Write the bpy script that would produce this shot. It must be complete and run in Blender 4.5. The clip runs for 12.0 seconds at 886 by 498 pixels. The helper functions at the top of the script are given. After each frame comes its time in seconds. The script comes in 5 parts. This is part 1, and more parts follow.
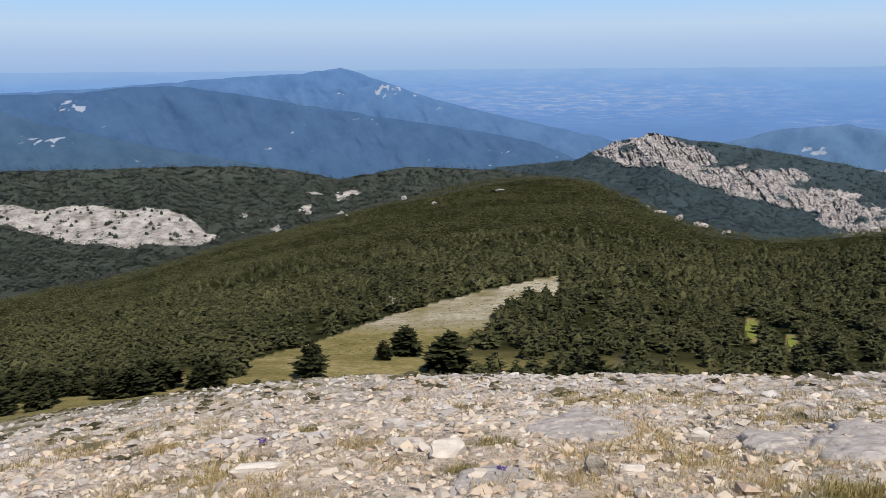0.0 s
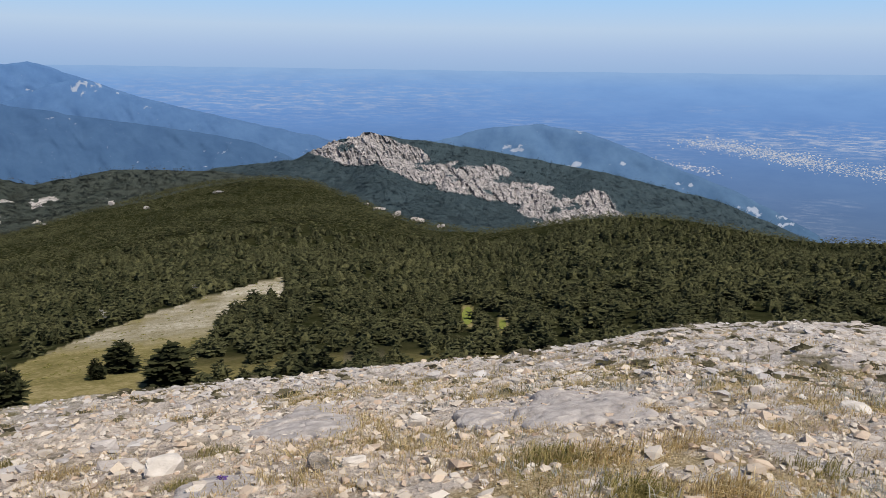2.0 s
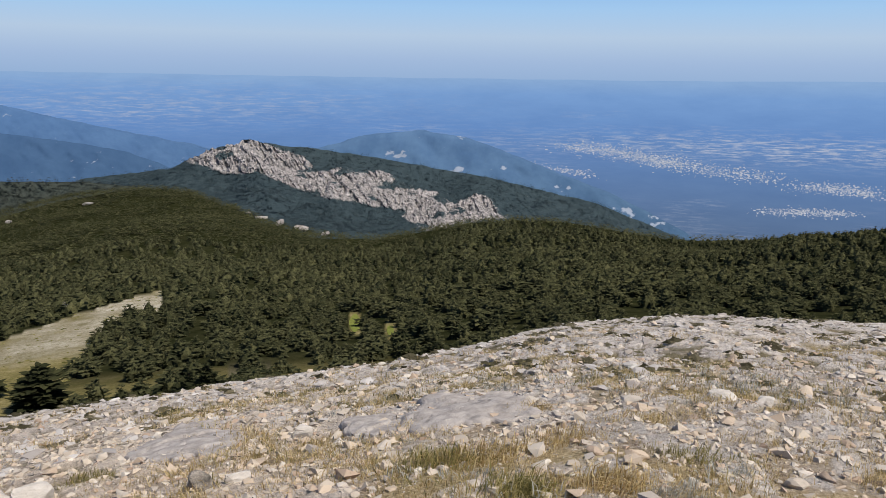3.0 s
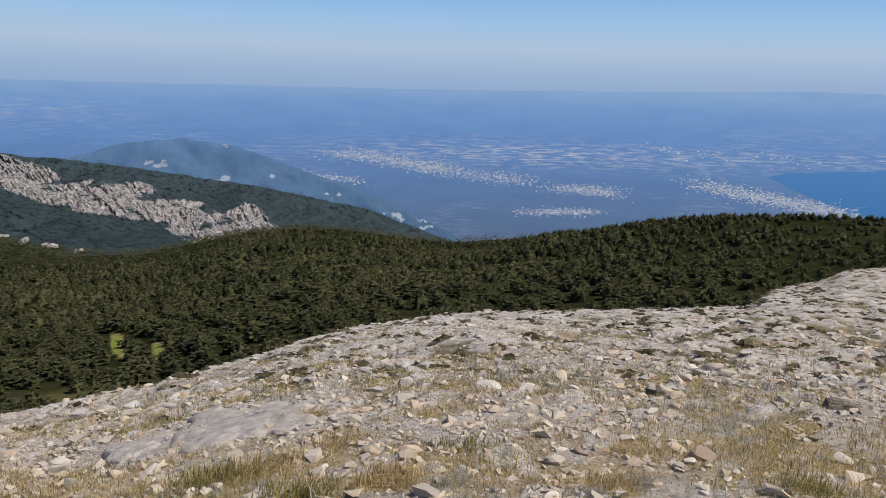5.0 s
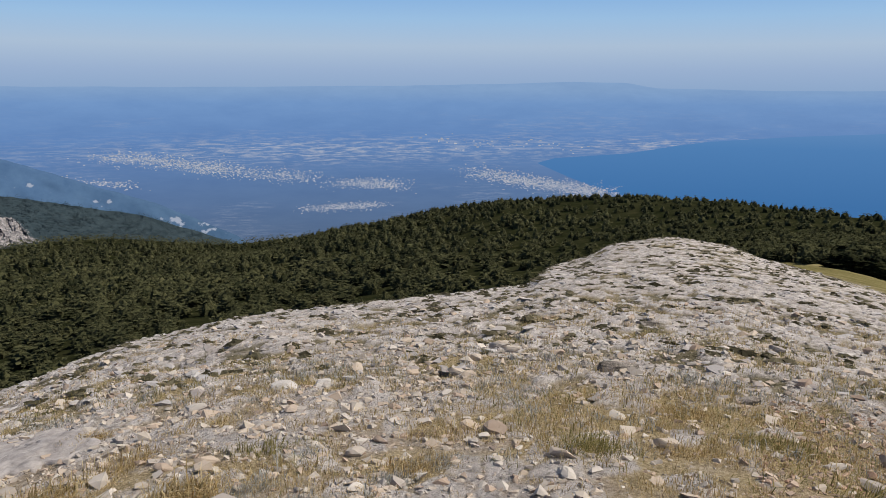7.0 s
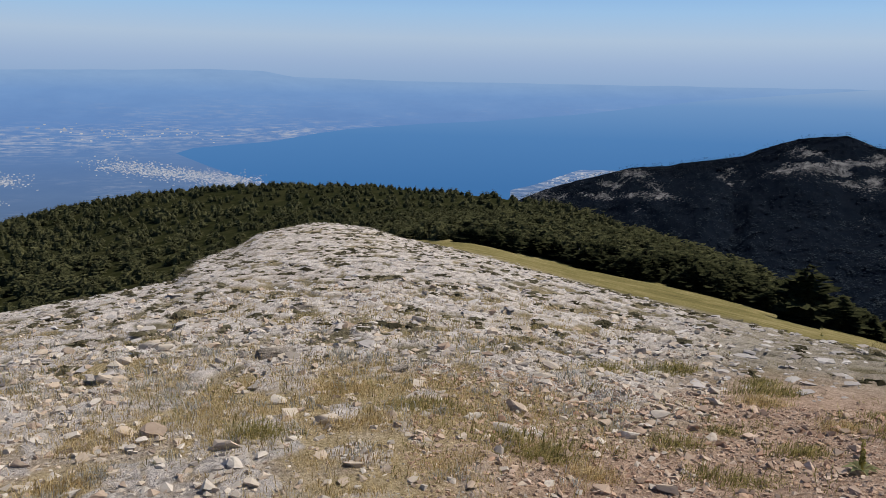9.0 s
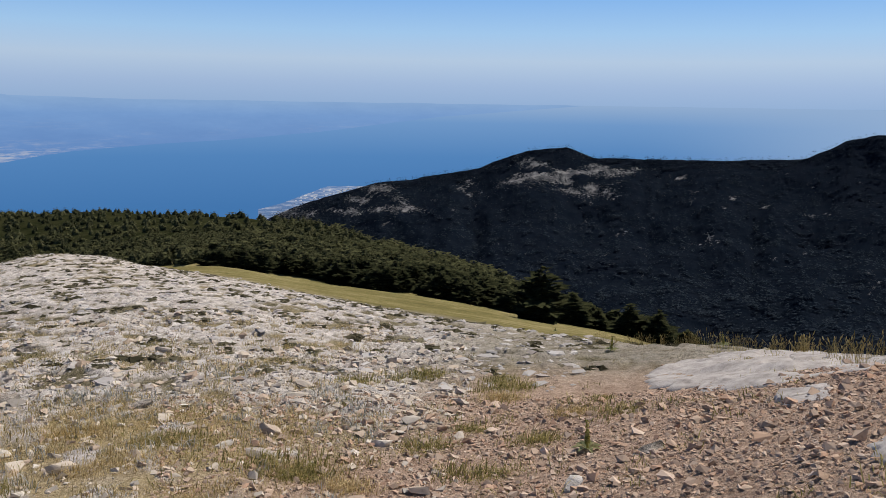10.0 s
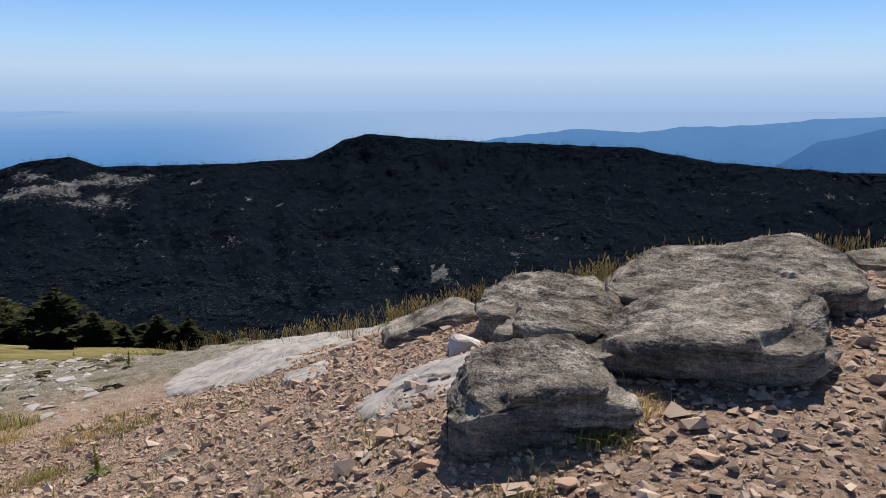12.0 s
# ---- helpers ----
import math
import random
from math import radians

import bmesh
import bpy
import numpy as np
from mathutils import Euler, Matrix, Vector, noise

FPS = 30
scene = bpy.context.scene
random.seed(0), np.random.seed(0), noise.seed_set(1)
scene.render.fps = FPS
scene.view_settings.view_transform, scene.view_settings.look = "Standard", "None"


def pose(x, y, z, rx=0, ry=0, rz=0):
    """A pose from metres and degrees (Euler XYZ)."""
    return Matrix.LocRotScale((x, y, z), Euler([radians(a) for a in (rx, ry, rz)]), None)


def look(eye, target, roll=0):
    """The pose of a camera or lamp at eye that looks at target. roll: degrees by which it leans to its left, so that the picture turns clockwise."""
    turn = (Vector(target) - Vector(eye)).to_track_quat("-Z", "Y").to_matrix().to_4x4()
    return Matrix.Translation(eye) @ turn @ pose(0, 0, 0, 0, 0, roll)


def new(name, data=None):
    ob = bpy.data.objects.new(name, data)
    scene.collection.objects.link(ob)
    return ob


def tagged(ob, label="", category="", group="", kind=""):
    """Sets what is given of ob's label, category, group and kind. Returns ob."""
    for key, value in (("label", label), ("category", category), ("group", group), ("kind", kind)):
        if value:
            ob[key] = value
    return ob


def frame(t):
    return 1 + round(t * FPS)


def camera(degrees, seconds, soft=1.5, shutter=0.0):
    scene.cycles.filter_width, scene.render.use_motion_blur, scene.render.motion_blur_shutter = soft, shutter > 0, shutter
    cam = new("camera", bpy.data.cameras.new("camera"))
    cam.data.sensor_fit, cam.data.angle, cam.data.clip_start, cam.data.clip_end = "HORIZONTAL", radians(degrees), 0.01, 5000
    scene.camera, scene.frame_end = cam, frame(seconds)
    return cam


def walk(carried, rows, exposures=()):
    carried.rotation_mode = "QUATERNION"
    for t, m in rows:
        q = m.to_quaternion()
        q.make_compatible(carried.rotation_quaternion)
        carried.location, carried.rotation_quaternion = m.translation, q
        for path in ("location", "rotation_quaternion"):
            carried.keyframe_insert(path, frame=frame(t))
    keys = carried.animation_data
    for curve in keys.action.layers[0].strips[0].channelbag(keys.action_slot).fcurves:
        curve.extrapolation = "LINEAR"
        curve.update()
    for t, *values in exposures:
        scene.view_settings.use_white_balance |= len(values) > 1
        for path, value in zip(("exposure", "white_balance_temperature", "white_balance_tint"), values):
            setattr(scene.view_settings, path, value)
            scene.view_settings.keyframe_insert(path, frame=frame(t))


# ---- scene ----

# ============ camera and its turn on the summit ============
EYE = 1.55
cam = camera(56.8, 12.0, 0.55)
# seconds, x, y, z from the first eye, heading, pitch, roll
ROWS = [
    (0.0, 0.000, 0.001, 0.001, 0.49, -12.27, -0.40),
    (0.5, 0.031, -0.004, 0.003, -6.45, -11.73, 0.06),
    (1.0, 0.044, -0.004, -0.003, -8.90, -11.56, 0.31),
    (1.5, 0.055, -0.009, 0.000, -14.37, -12.13, 0.78),
    (2.0, 0.076, -0.015, -0.005, -18.84, -12.23, 0.81),
    (2.5, 0.086, -0.018, -0.010, -23.01, -12.09, 0.90),
    (2.7, 0.096, -0.021, -0.006, -24.56, -11.93, 0.89),
    (4.3, 0.103, -0.083, 0.004, -38.04, -11.30, 1.21),
    (4.5, 0.101, -0.083, 0.002, -39.54, -11.32, 1.33),
    (5.0, 0.099, -0.091, 0.000, -42.96, -10.88, 1.42),
    (5.5, 0.108, -0.084, -0.002, -47.17, -11.25, 0.83),
    (6.0, 0.117, -0.090, -0.007, -49.97, -11.38, 0.70),
    (6.5, 0.110, -0.092, -0.008, -53.33, -11.10, 0.72),
    (7.0, 0.106, -0.106, -0.008, -58.14, -11.00, 0.22),
    (7.5, 0.092, -0.124, -0.004, -64.18, -10.47, -0.06),
    (7.7, 0.086, -0.122, -0.007, -66.78, -10.59, 0.01),
    (9.3, 0.014, -0.126, 0.003, -85.43, -11.24, 1.15),
    (9.5, 0.010, -0.125, 0.005, -87.57, -10.90, 1.11),
    (10.0, -0.019, -0.182, 0.012, -100.19, -10.06, 0.85),
    (10.5, -0.054, -0.232, 0.007, -108.63, -9.01, 0.95),
    (11.0, -0.064, -0.271, 0.002, -115.74, -9.30, 0.18),
    (11.5, -0.086, -0.314, 0.002, -123.54, -9.12, 0.10),
    (12.0, -0.112, -0.334, -0.003, -133.20, -9.50, 0.06),
]
walk(cam, [(t, pose(x, y, EYE + z, 90 + pitch, -roll, yaw)) for t, x, y, z, yaw, pitch, roll in ROWS],
     ((0.0, 0.03), (2.5, -0.08), (5.5, -0.26), (7.5, -0.29), (9.5, -0.22), (10.5, -0.10), (12.0, 0.02)))

# ============ sky and sun ============
SUN_AZ, SUN_EL = 154.0, 55.0          # clockwise from +y, above the horizon
world = bpy.data.worlds.new("sky")
scene.world = world
world.use_nodes = True
wt = world.node_tree
sky = wt.nodes.new("ShaderNodeTexSky")
sky.sky_type = "NISHITA"
sky.sun_disc = False
sky.sun_elevation, sky.sun_rotation = radians(SUN_EL), radians(SUN_AZ)
sky.altitude, sky.air_density, sky.dust_density, sky.ozone_density = 1300, 1.0, 0.4, 5.0
tint = wt.nodes.new("ShaderNodeMix")
tint.data_type, tint.blend_type = "RGBA", "MULTIPLY"
tint.inputs[0].default_value, tint.inputs[7].default_value = 1.0, (0.42, 0.53, 0.66, 1)
wt.links.new(sky.outputs[0], tint.inputs[6])
# a milky band of haze low over the horizon
where_up = wt.nodes.new("ShaderNodeTexCoord")
split = wt.nodes.new("ShaderNodeSeparateXYZ")
wt.links.new(where_up.outputs["Generated"], split.inputs[0])
band, tone = wt.nodes.new("ShaderNodeValToRGB"), wt.nodes.new("ShaderNodeValToRGB")
for k, (p, v, c) in enumerate(((0.0, 1.0, (3.0, 4.4, 6.7)), (0.022, 1.0, (3.6, 4.9, 7.1)), (0.05, 1.0, (4.6, 5.9, 7.6)), (0.082, 1.0, (3.65, 5.8, 8.45)), (0.12, 0.9, (2.6, 5.0, 8.8)), (0.3, 0.0, (2.6, 4.9, 8.4)))):
    e = band.color_ramp.elements[k] if k < 2 else band.color_ramp.elements.new(p)
    e.position, e.color = p, (v, v, v, 1)
    e = tone.color_ramp.elements[k] if k < 2 else tone.color_ramp.elements.new(p)
    e.position, e.color = p, (*c, 1)
wt.links.new(split.outputs[2], band.inputs[0])
wt.links.new(split.outputs[2], tone.inputs[0])
# the haze is brighter towards the sun
towards = wt.nodes.new("ShaderNodeVectorMath")
towards.operation = "DOT_PRODUCT"
towards.inputs[1].default_value = (math.sin(radians(SUN_AZ)), math.cos(radians(SUN_AZ)), 0)
wt.links.new(where_up.outputs["Generated"], towards.inputs[0])
share = wt.nodes.new("ShaderNodeMapRange")
share.inputs[1].default_value, share.inputs[2].default_value, share.inputs[3].default_value, share.inputs[4].default_value = 0.3, 1.0, 1.0, 1.05
wt.links.new(towards.outputs["Value"], share.inputs[0])
brighter = wt.nodes.new("ShaderNodeVectorMath")
brighter.operation = "SCALE"
wt.links.new(tone.outputs[0], brighter.inputs[0])
wt.links.new(share.outputs[0], brighter.inputs["Scale"])
milk = wt.nodes.new("ShaderNodeMix")
milk.data_type = "RGBA"
wt.links.new(brighter.outputs[0], milk.inputs[7])
wt.links.new(band.outputs[0], milk.inputs[0])
wt.links.new(tint.outputs[2], milk.inputs[6])
wt.links.new(milk.outputs[2], wt.nodes["Background"].inputs[0])
wt.nodes["Background"].inputs[1].default_value = 0.108
sun = new("sun", bpy.data.lights.new("sun", "SUN"))
sun.data.energy, sun.data.angle, sun.data.color = 5.0, radians(0.53), (1.0, 0.93, 0.82)
sun.matrix_world = look((0, 0, 300), (-300 * math.sin(radians(SUN_AZ)), -300 * math.cos(radians(SUN_AZ)), 300 - 300 * math.tan(radians(SUN_EL))))

# ============ helpers ============
rng = np.random.default_rng(7)
PERM = np.random.default_rng(3).random((64, 64, 64))


def vnoise(x, y, z):
    """Smooth value noise, 0 to 1, on arrays."""
    out = 0
    ix, iy, iz = np.floor(x).astype(int), np.floor(y).astype(int), np.floor(z).astype(int)
    fx, fy, fz = x - ix, y - iy, z - iz
    fx, fy, fz = (f * f * (3 - 2 * f) for f in (fx, fy, fz))
    for a in (0, 1):
        for b in (0, 1):
            for c in (0, 1):
                w = (fx if a else 1 - fx) * (fy if b else 1 - fy) * (fz if c else 1 - fz)
                out = out + w * PERM[(ix + a) % 64, (iy + b) % 64, (iz + c) % 64]
    return out


def fbm(x, y, z=0.0, octaves=5, gain=0.5):
    """Layered noise round 0, about -1 to 1."""
    x, y = np.asarray(x, float), np.asarray(y, float)
    z = np.zeros_like(x) + z
    total, amp, norm = np.zeros_like(x), 1.0, 0.0
    for k in range(octaves):
        total += amp * (2 * vnoise(x + 17.3 * k, y + 9.1 * k, z + 5.7 * k) - 1)
        norm += amp
        x, y, z, amp = x * 2.03, y * 2.03, z * 2.03, amp * gain
    return total / norm


def cells(x, y, size, seed):
    """Broken plates: the distances to the nearest two plate centres, two random numbers for each plate, and the way from its centre."""
    u, v = x / size, y / size
    iu, iv = np.floor(u).astype(int), np.floor(v).astype(int)
    f1, f2 = np.full(u.shape, 9.0), np.full(u.shape, 9.0)
    one, two, ox, oy = (np.zeros(u.shape) for k in range(4))
    for du in (-1, 0, 1):
        for dv in (-1, 0, 1):
            a, b = PERM[(iu + du) % 64, (iv + dv) % 64, seed], PERM[(iu + du + 31) % 64, (iv + dv + 17) % 64, seed + 1]
            dx, dy = u - (iu + du + 0.08 + 0.84 * a), v - (iv + dv + 0.08 + 0.84 * b)
            d = np.hypot(dx, dy)
            near = d < f1
            f2 = np.where(near, f1, np.minimum(f2, d))
            f1 = np.where(near, d, f1)
            one, two = np.where(near, (a * 7.13 + b * 3.7) % 1, one), np.where(near, (a * 5.3 + b * 11.9) % 1, two)
            ox, oy = np.where(near, dx * size, ox), np.where(near, dy * size, oy)
    return f1, f2, one, two, ox, oy


def smooth(a, b, x):
    u = np.clip((x - a) / (b - a), 0, 1)
    return u * u * (3 - 2 * u)


def curve(az, *pairs):
    """A value along the azimuth from a few (azimuth, value) pairs."""
    return np.interp(az, [p[0] for p in pairs], [p[1] for p in pairs])


def soft_curve(az, width, *pairs):
    """The same, with its corners rounded over some degrees."""
    return sum(w * curve(az + d * width, *pairs) for d, w in ((-1.6, 0.08), (-1, 0.17), (-0.5, 0.16), (0, 0.18), (0.5, 0.16), (1, 0.17), (1.6, 0.08)))


def mesh_of(name, verts, faces, material, masks=None, shade=False):
    """One mesh object from arrays; masks are named numbers on the vertices."""
    me = bpy.data.meshes.new(name)
    verts = np.asarray(verts, dtype=np.float32)
    faces = np.asarray(faces, dtype=np.int32)
    n = faces.shape[1]
    me.vertices.add(len(verts))
    me.vertices.foreach_set("co", verts.ravel())
    me.loops.add(faces.size)
    me.loops.foreach_set("vertex_index", faces.ravel())
    me.polygons.add(len(faces))
    me.polygons.foreach_set("loop_start", np.arange(0, faces.size, n, dtype=np.int32))
    me.update(calc_edges=True)
    if not shade:
        me.shade_flat()
    for key, val in (masks or {}).items():
        at = me.attributes.new(key, "FLOAT", "POINT")
        at.data.foreach_set("value", np.asarray(val, dtype=np.float32).ravel())
    me.materials.append(material)
    return new(name, me)


def grid_faces(rows, cols):
    i = np.arange((rows - 1) * cols).reshape(rows - 1, cols)[:, :-1].ravel()
    return np.stack([i, i + 1, i + cols + 1, i + cols], 1)


def polar(az, r):
    return r * np.sin(np.radians(az)), r * np.cos(np.radians(az))


# ============ materials ============
def nodes_of(name):
    m = bpy.data.materials.new(name)
    m.use_nodes = True
    t = m.node_tree
    return m, t, t.nodes["Principled BSDF"]


def add(t, kind, **kw):
    n = t.nodes.new(kind)
    for k, v in kw.items():
        n.inputs[k].default_value = v
    return n


def noise_of(t, scale, detail=6.0, rough=0.6, stretch=None):
    """A noise texture on the position in metres; returns its value."""
    geo = t.nodes.new("ShaderNodeNewGeometry")
    out = geo.outputs["Position"]
    if stretch:
        mp = t.nodes.new("ShaderNodeMapping")
        mp.inputs["Scale"].default_value = stretch
        t.links.new(out, mp.inputs[0])
        out = mp.outputs[0]
    n = add(t, "ShaderNodeTexNoise", Scale=scale, Detail=detail, Roughness=rough)
    t.links.new(out, n.inputs["Vector"])
    return n.outputs[0]


def ramp(t, value, *stops):
    n = t.nodes.new("ShaderNodeValToRGB")
    e = n.color_ramp.elements
    while len(e) < len(stops):
        e.new(0.5)
    for k, (p, c) in enumerate(stops):
        e[k].position, e[k].color = p, (*c, 1)
    t.links.new(value, n.inputs[0])
    return n.outputs[0]


def mix(t, fac, a, b, how="MIX"):
    n = t.nodes.new("ShaderNodeMix")
    n.data_type, n.blend_type = "RGBA", how
    for s, v in ((n.inputs[0], fac), (n.inputs[6], a), (n.inputs[7], b)):
        if isinstance(v, bpy.types.NodeSocket):
            t.links.new(v, s)
        elif isinstance(v, (int, float)):
            s.default_value = v
        else:
            s.default_value = (*v, 1)
    return n.outputs[2]


def maths(t, op, a, b=0.0, clamp=False):
    n = t.nodes.new("ShaderNodeMath")
    n.operation, n.use_clamp = op, clamp
    for s, v in ((n.inputs[0], a), (n.inputs[1], b)):
        if isinstance(v, bpy.types.NodeSocket):
            t.links.new(v, s)
        else:
            s.default_value = v
    return n.outputs[0]


def attribute(t, name):
    n = t.nodes.new("ShaderNodeAttribute")
    n.attribute_name = name
    return n.outputs["Fac"]


def bump(t, bsdf, height, strength=0.5, distance=0.02):
    n = add(t, "ShaderNodeBump", Strength=strength, Distance=distance)
    t.links.new(height, n.inputs["Height"])
    t.links.new(n.outputs[0], bsdf.inputs["Normal"])


def finish(t, bsdf, colour, rough=0.9, gloss=0.0):
    t.links.new(colour, bsdf.inputs["Base Color"])
    bsdf.inputs["Roughness"].default_value = rough
    bsdf.inputs["Specular IOR Level"].default_value = gloss


def ground_material():
    """Stony summit, meadow and forest floor, told apart by masks on the mesh."""
    m, t, b = nodes_of("stony_ground")
    fine, mid, big = noise_of(t, 34, 8, 0.72), noise_of(t, 6, 9, 0.68), noise_of(t, 0.6, 5)
    gravel = ramp(t, mid, (0.34, (0.16, 0.12, 0.08)), (0.45, (0.35, 0.275, 0.20)), (0.56, (0.52, 0.435, 0.345)), (0.72, (0.70, 0.62, 0.53)))
    gravel = mix(t, 0.5, gravel, ramp(t, fine, (0.36, (0.17, 0.13, 0.09)), (0.5, (0.50, 0.41, 0.32)), (0.64, (0.76, 0.67, 0.57))))
    earth = ramp(t, fine, (0.36, (0.19, 0.12, 0.084)), (0.5, (0.46, 0.325, 0.243)), (0.64, (0.70, 0.53, 0.415)))
    earth = mix(t, 0.4, earth, ramp(t, mid, (0.36, (0.22, 0.145, 0.10)), (0.6, (0.62, 0.46, 0.355))))
    # bedrock plates: pale, stained and cracked, each of its own tone
    tone = ramp(t, attribute(t, "tone"), (0.0, (0.48, 0.43, 0.395)), (0.35, (0.64, 0.585, 0.545)), (0.7, (0.74, 0.685, 0.645)), (1.0, (0.83, 0.775, 0.73)))
    warm = mix(t, attribute(t, "warm"), tone, mix(t, 1.0, tone, (1.06, 0.985, 0.89), "MULTIPLY"))
    plate = mix(t, 0.85, warm, ramp(t, noise_of(t, 9, 10, 0.75), (0.36, (0.36, 0.34, 0.31)), (0.47, (0.86, 0.85, 0.84)), (0.62, (1.08, 1.06, 1.05))), "MULTIPLY")
    plate = mix(t, 0.6, plate, ramp(t, noise_of(t, 70, 6, 0.7), (0.38, (0.55, 0.54, 0.52)), (0.52, (1.0, 1.0, 1.0))), "MULTIPLY")
    # thin turf and grey herbs in the gaps between the plates
    turf = ramp(t, mid, (0.34, (0.075, 0.066, 0.036)), (0.5, (0.19, 0.165, 0.105)), (0.68, (0.36, 0.315, 0.22)))
    turf = mix(t, 0.4, turf, ramp(t, fine, (0.38, (0.06, 0.053, 0.03)), (0.6, (0.36, 0.31, 0.215))))
    col = mix(t, attribute(t, "turf"), gravel, turf)
    straw = ramp(t, fine, (0.34, (0.20, 0.15, 0.07)), (0.5, (0.45, 0.35, 0.19)), (0.68, (0.70, 0.58, 0.38)))
    col = mix(t, attribute(t, "straw"), col, straw)
    col = mix(t, attribute(t, "bare"), col, plate)
    col = mix(t, attribute(t, "earth"), col, earth)
    col = mix(t, 0.35, col, ramp(t, big, (0.4, (0.86, 0.85, 0.84)), (0.6, (1.04, 1.03, 1.02))), "MULTIPLY")
    blades = mix(t, 0.5, noise_of(t, 0.12, 6, 0.7), noise_of(t, 1.2, 8, 0.75))
    meadow = ramp(t, blades, (0.36, (0.105, 0.095, 0.037)), (0.5, (0.20, 0.172, 0.070)), (0.62, (0.33, 0.272, 0.14)))
    col = mix(t, attribute(t, "meadow"), col, meadow)
    trail = ramp(t, mix(t, 0.5, noise_of(t, 0.25, 8, 0.75), noise_of(t, 1.6, 6, 0.7)), (0.38, (0.19, 0.165, 0.095)), (0.5, (0.40, 0.36, 0.27)), (0.62, (0.60, 0.555, 0.47)))
    col = mix(t, attribute(t, "trail"), col, trail)
    # near-black floor that fills the gaps between the crowns
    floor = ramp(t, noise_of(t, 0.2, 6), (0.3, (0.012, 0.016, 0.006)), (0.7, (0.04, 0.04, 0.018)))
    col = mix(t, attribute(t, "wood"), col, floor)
    finish(t, b, col, 0.95)
    bump(t, b, maths(t, "ADD", noise_of(t, 16, 10, 0.72), maths(t, "MULTIPLY", fine, 0.35)), 0.9, 0.06)
    return m


def foliage_material(name, dark, light, fine=2.2, bumpy=0.5):
    """Needles: a tone for each spray and tree; fine noise paints shaded gaps and lit highlights into it."""
    m, t, b = nodes_of(name)
    geo = t.nodes.new("ShaderNodeNewGeometry")
    v = maths(t, "ADD", maths(t, "MULTIPLY", geo.outputs["Random Per Island"], 0.45), maths(t, "MULTIPLY", noise_of(t, 0.03, 5), 0.65), True)
    col = ramp(t, v, (0.25, dark), (0.85, light))
    needles = noise_of(t, fine, 6, 0.75)
    col = mix(t, 0.85, col, ramp(t, needles, (0.36, (0.40, 0.42, 0.44)), (0.52, (0.95, 0.95, 0.95)), (0.68, (1.2, 1.16, 1.05))), "MULTIPLY")
    finish(t, b, col, 0.85)
    bump(t, b, needles, bumpy, 0.6 / fine)
    return m


def mountain_material(name, forest_a, forest_b, rock_a, rock_b, size, crack_shade=(0.05, 0.055, 0.05)):
    m, t, b = nodes_of(name)
    wood = ramp(t, noise_of(t, size, 8, 0.7), (0.3, forest_a), (0.7, forest_b))
    # the dark end paints shadow into the rock's cracks and gullies
    stone = ramp(t, noise_of(t, size * 1.2, 12, 0.8, (1, 1, 0.3)), (0.40, crack_shade), (0.49, rock_a), (0.60, rock_b))
    grain = maths(t, "ADD", attribute(t, "rock"), maths(t, "MULTIPLY", maths(t, "SUBTRACT", noise_of(t, size * 4.5, 10, 0.75, (1, 1, 2.2)), 0.5), 3.0))
    edge = ramp(t, grain, (0.45, (0, 0, 0)), (0.58, (1, 1, 1)))
    col = mix(t, edge, wood, stone)
    finish(t, b, col, 0.95)
    bump(t, b, noise_of(t, size * 1.5, 10, 0.75), 1.0, 0.25 / size)
    return m


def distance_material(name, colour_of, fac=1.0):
    """Far distance behind the air: a plain glowing backdrop with the haze put into its colour."""
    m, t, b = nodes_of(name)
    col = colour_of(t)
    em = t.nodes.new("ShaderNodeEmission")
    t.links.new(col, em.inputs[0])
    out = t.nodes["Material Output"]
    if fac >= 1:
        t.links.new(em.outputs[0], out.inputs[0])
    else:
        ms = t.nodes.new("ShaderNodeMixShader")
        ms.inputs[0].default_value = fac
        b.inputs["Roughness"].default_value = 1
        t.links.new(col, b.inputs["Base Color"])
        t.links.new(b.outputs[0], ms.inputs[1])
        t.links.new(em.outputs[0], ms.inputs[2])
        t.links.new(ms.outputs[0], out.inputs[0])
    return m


def up_fraction(t, low, high):
    """0 to 1 by the height of the point between two levels."""
    geo = t.nodes.new("ShaderNodeNewGeometry")
    sep = t.nodes.new("ShaderNodeSeparateXYZ")
    t.links.new(geo.outputs["Position"], sep.inputs[0])
    n = t.nodes.new("ShaderNodeMapRange")
    n.inputs[1].default_value, n.inputs[2].default_value = low, high
    t.links.new(sep.outputs[2], n.inputs[0])
    return n.outputs[0]


GROUND = ground_material()
NEEDLES = foliage_material("pine_needles", (0.014, 0.018, 0.010), (0.064, 0.066, 0.031), 7.0)
# backlit shade and the air's blue haze are put into this base colour
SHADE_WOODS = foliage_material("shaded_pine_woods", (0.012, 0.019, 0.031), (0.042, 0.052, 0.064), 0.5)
WOODS = foliage_material("pine_woods", (0.022, 0.027, 0.014), (0.115, 0.113, 0.054), 3.0)
# haze over the middle distance is mixed into these two wood colours
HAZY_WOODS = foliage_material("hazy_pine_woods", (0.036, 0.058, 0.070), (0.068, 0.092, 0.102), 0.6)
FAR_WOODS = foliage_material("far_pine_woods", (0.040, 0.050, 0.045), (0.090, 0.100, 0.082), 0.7)



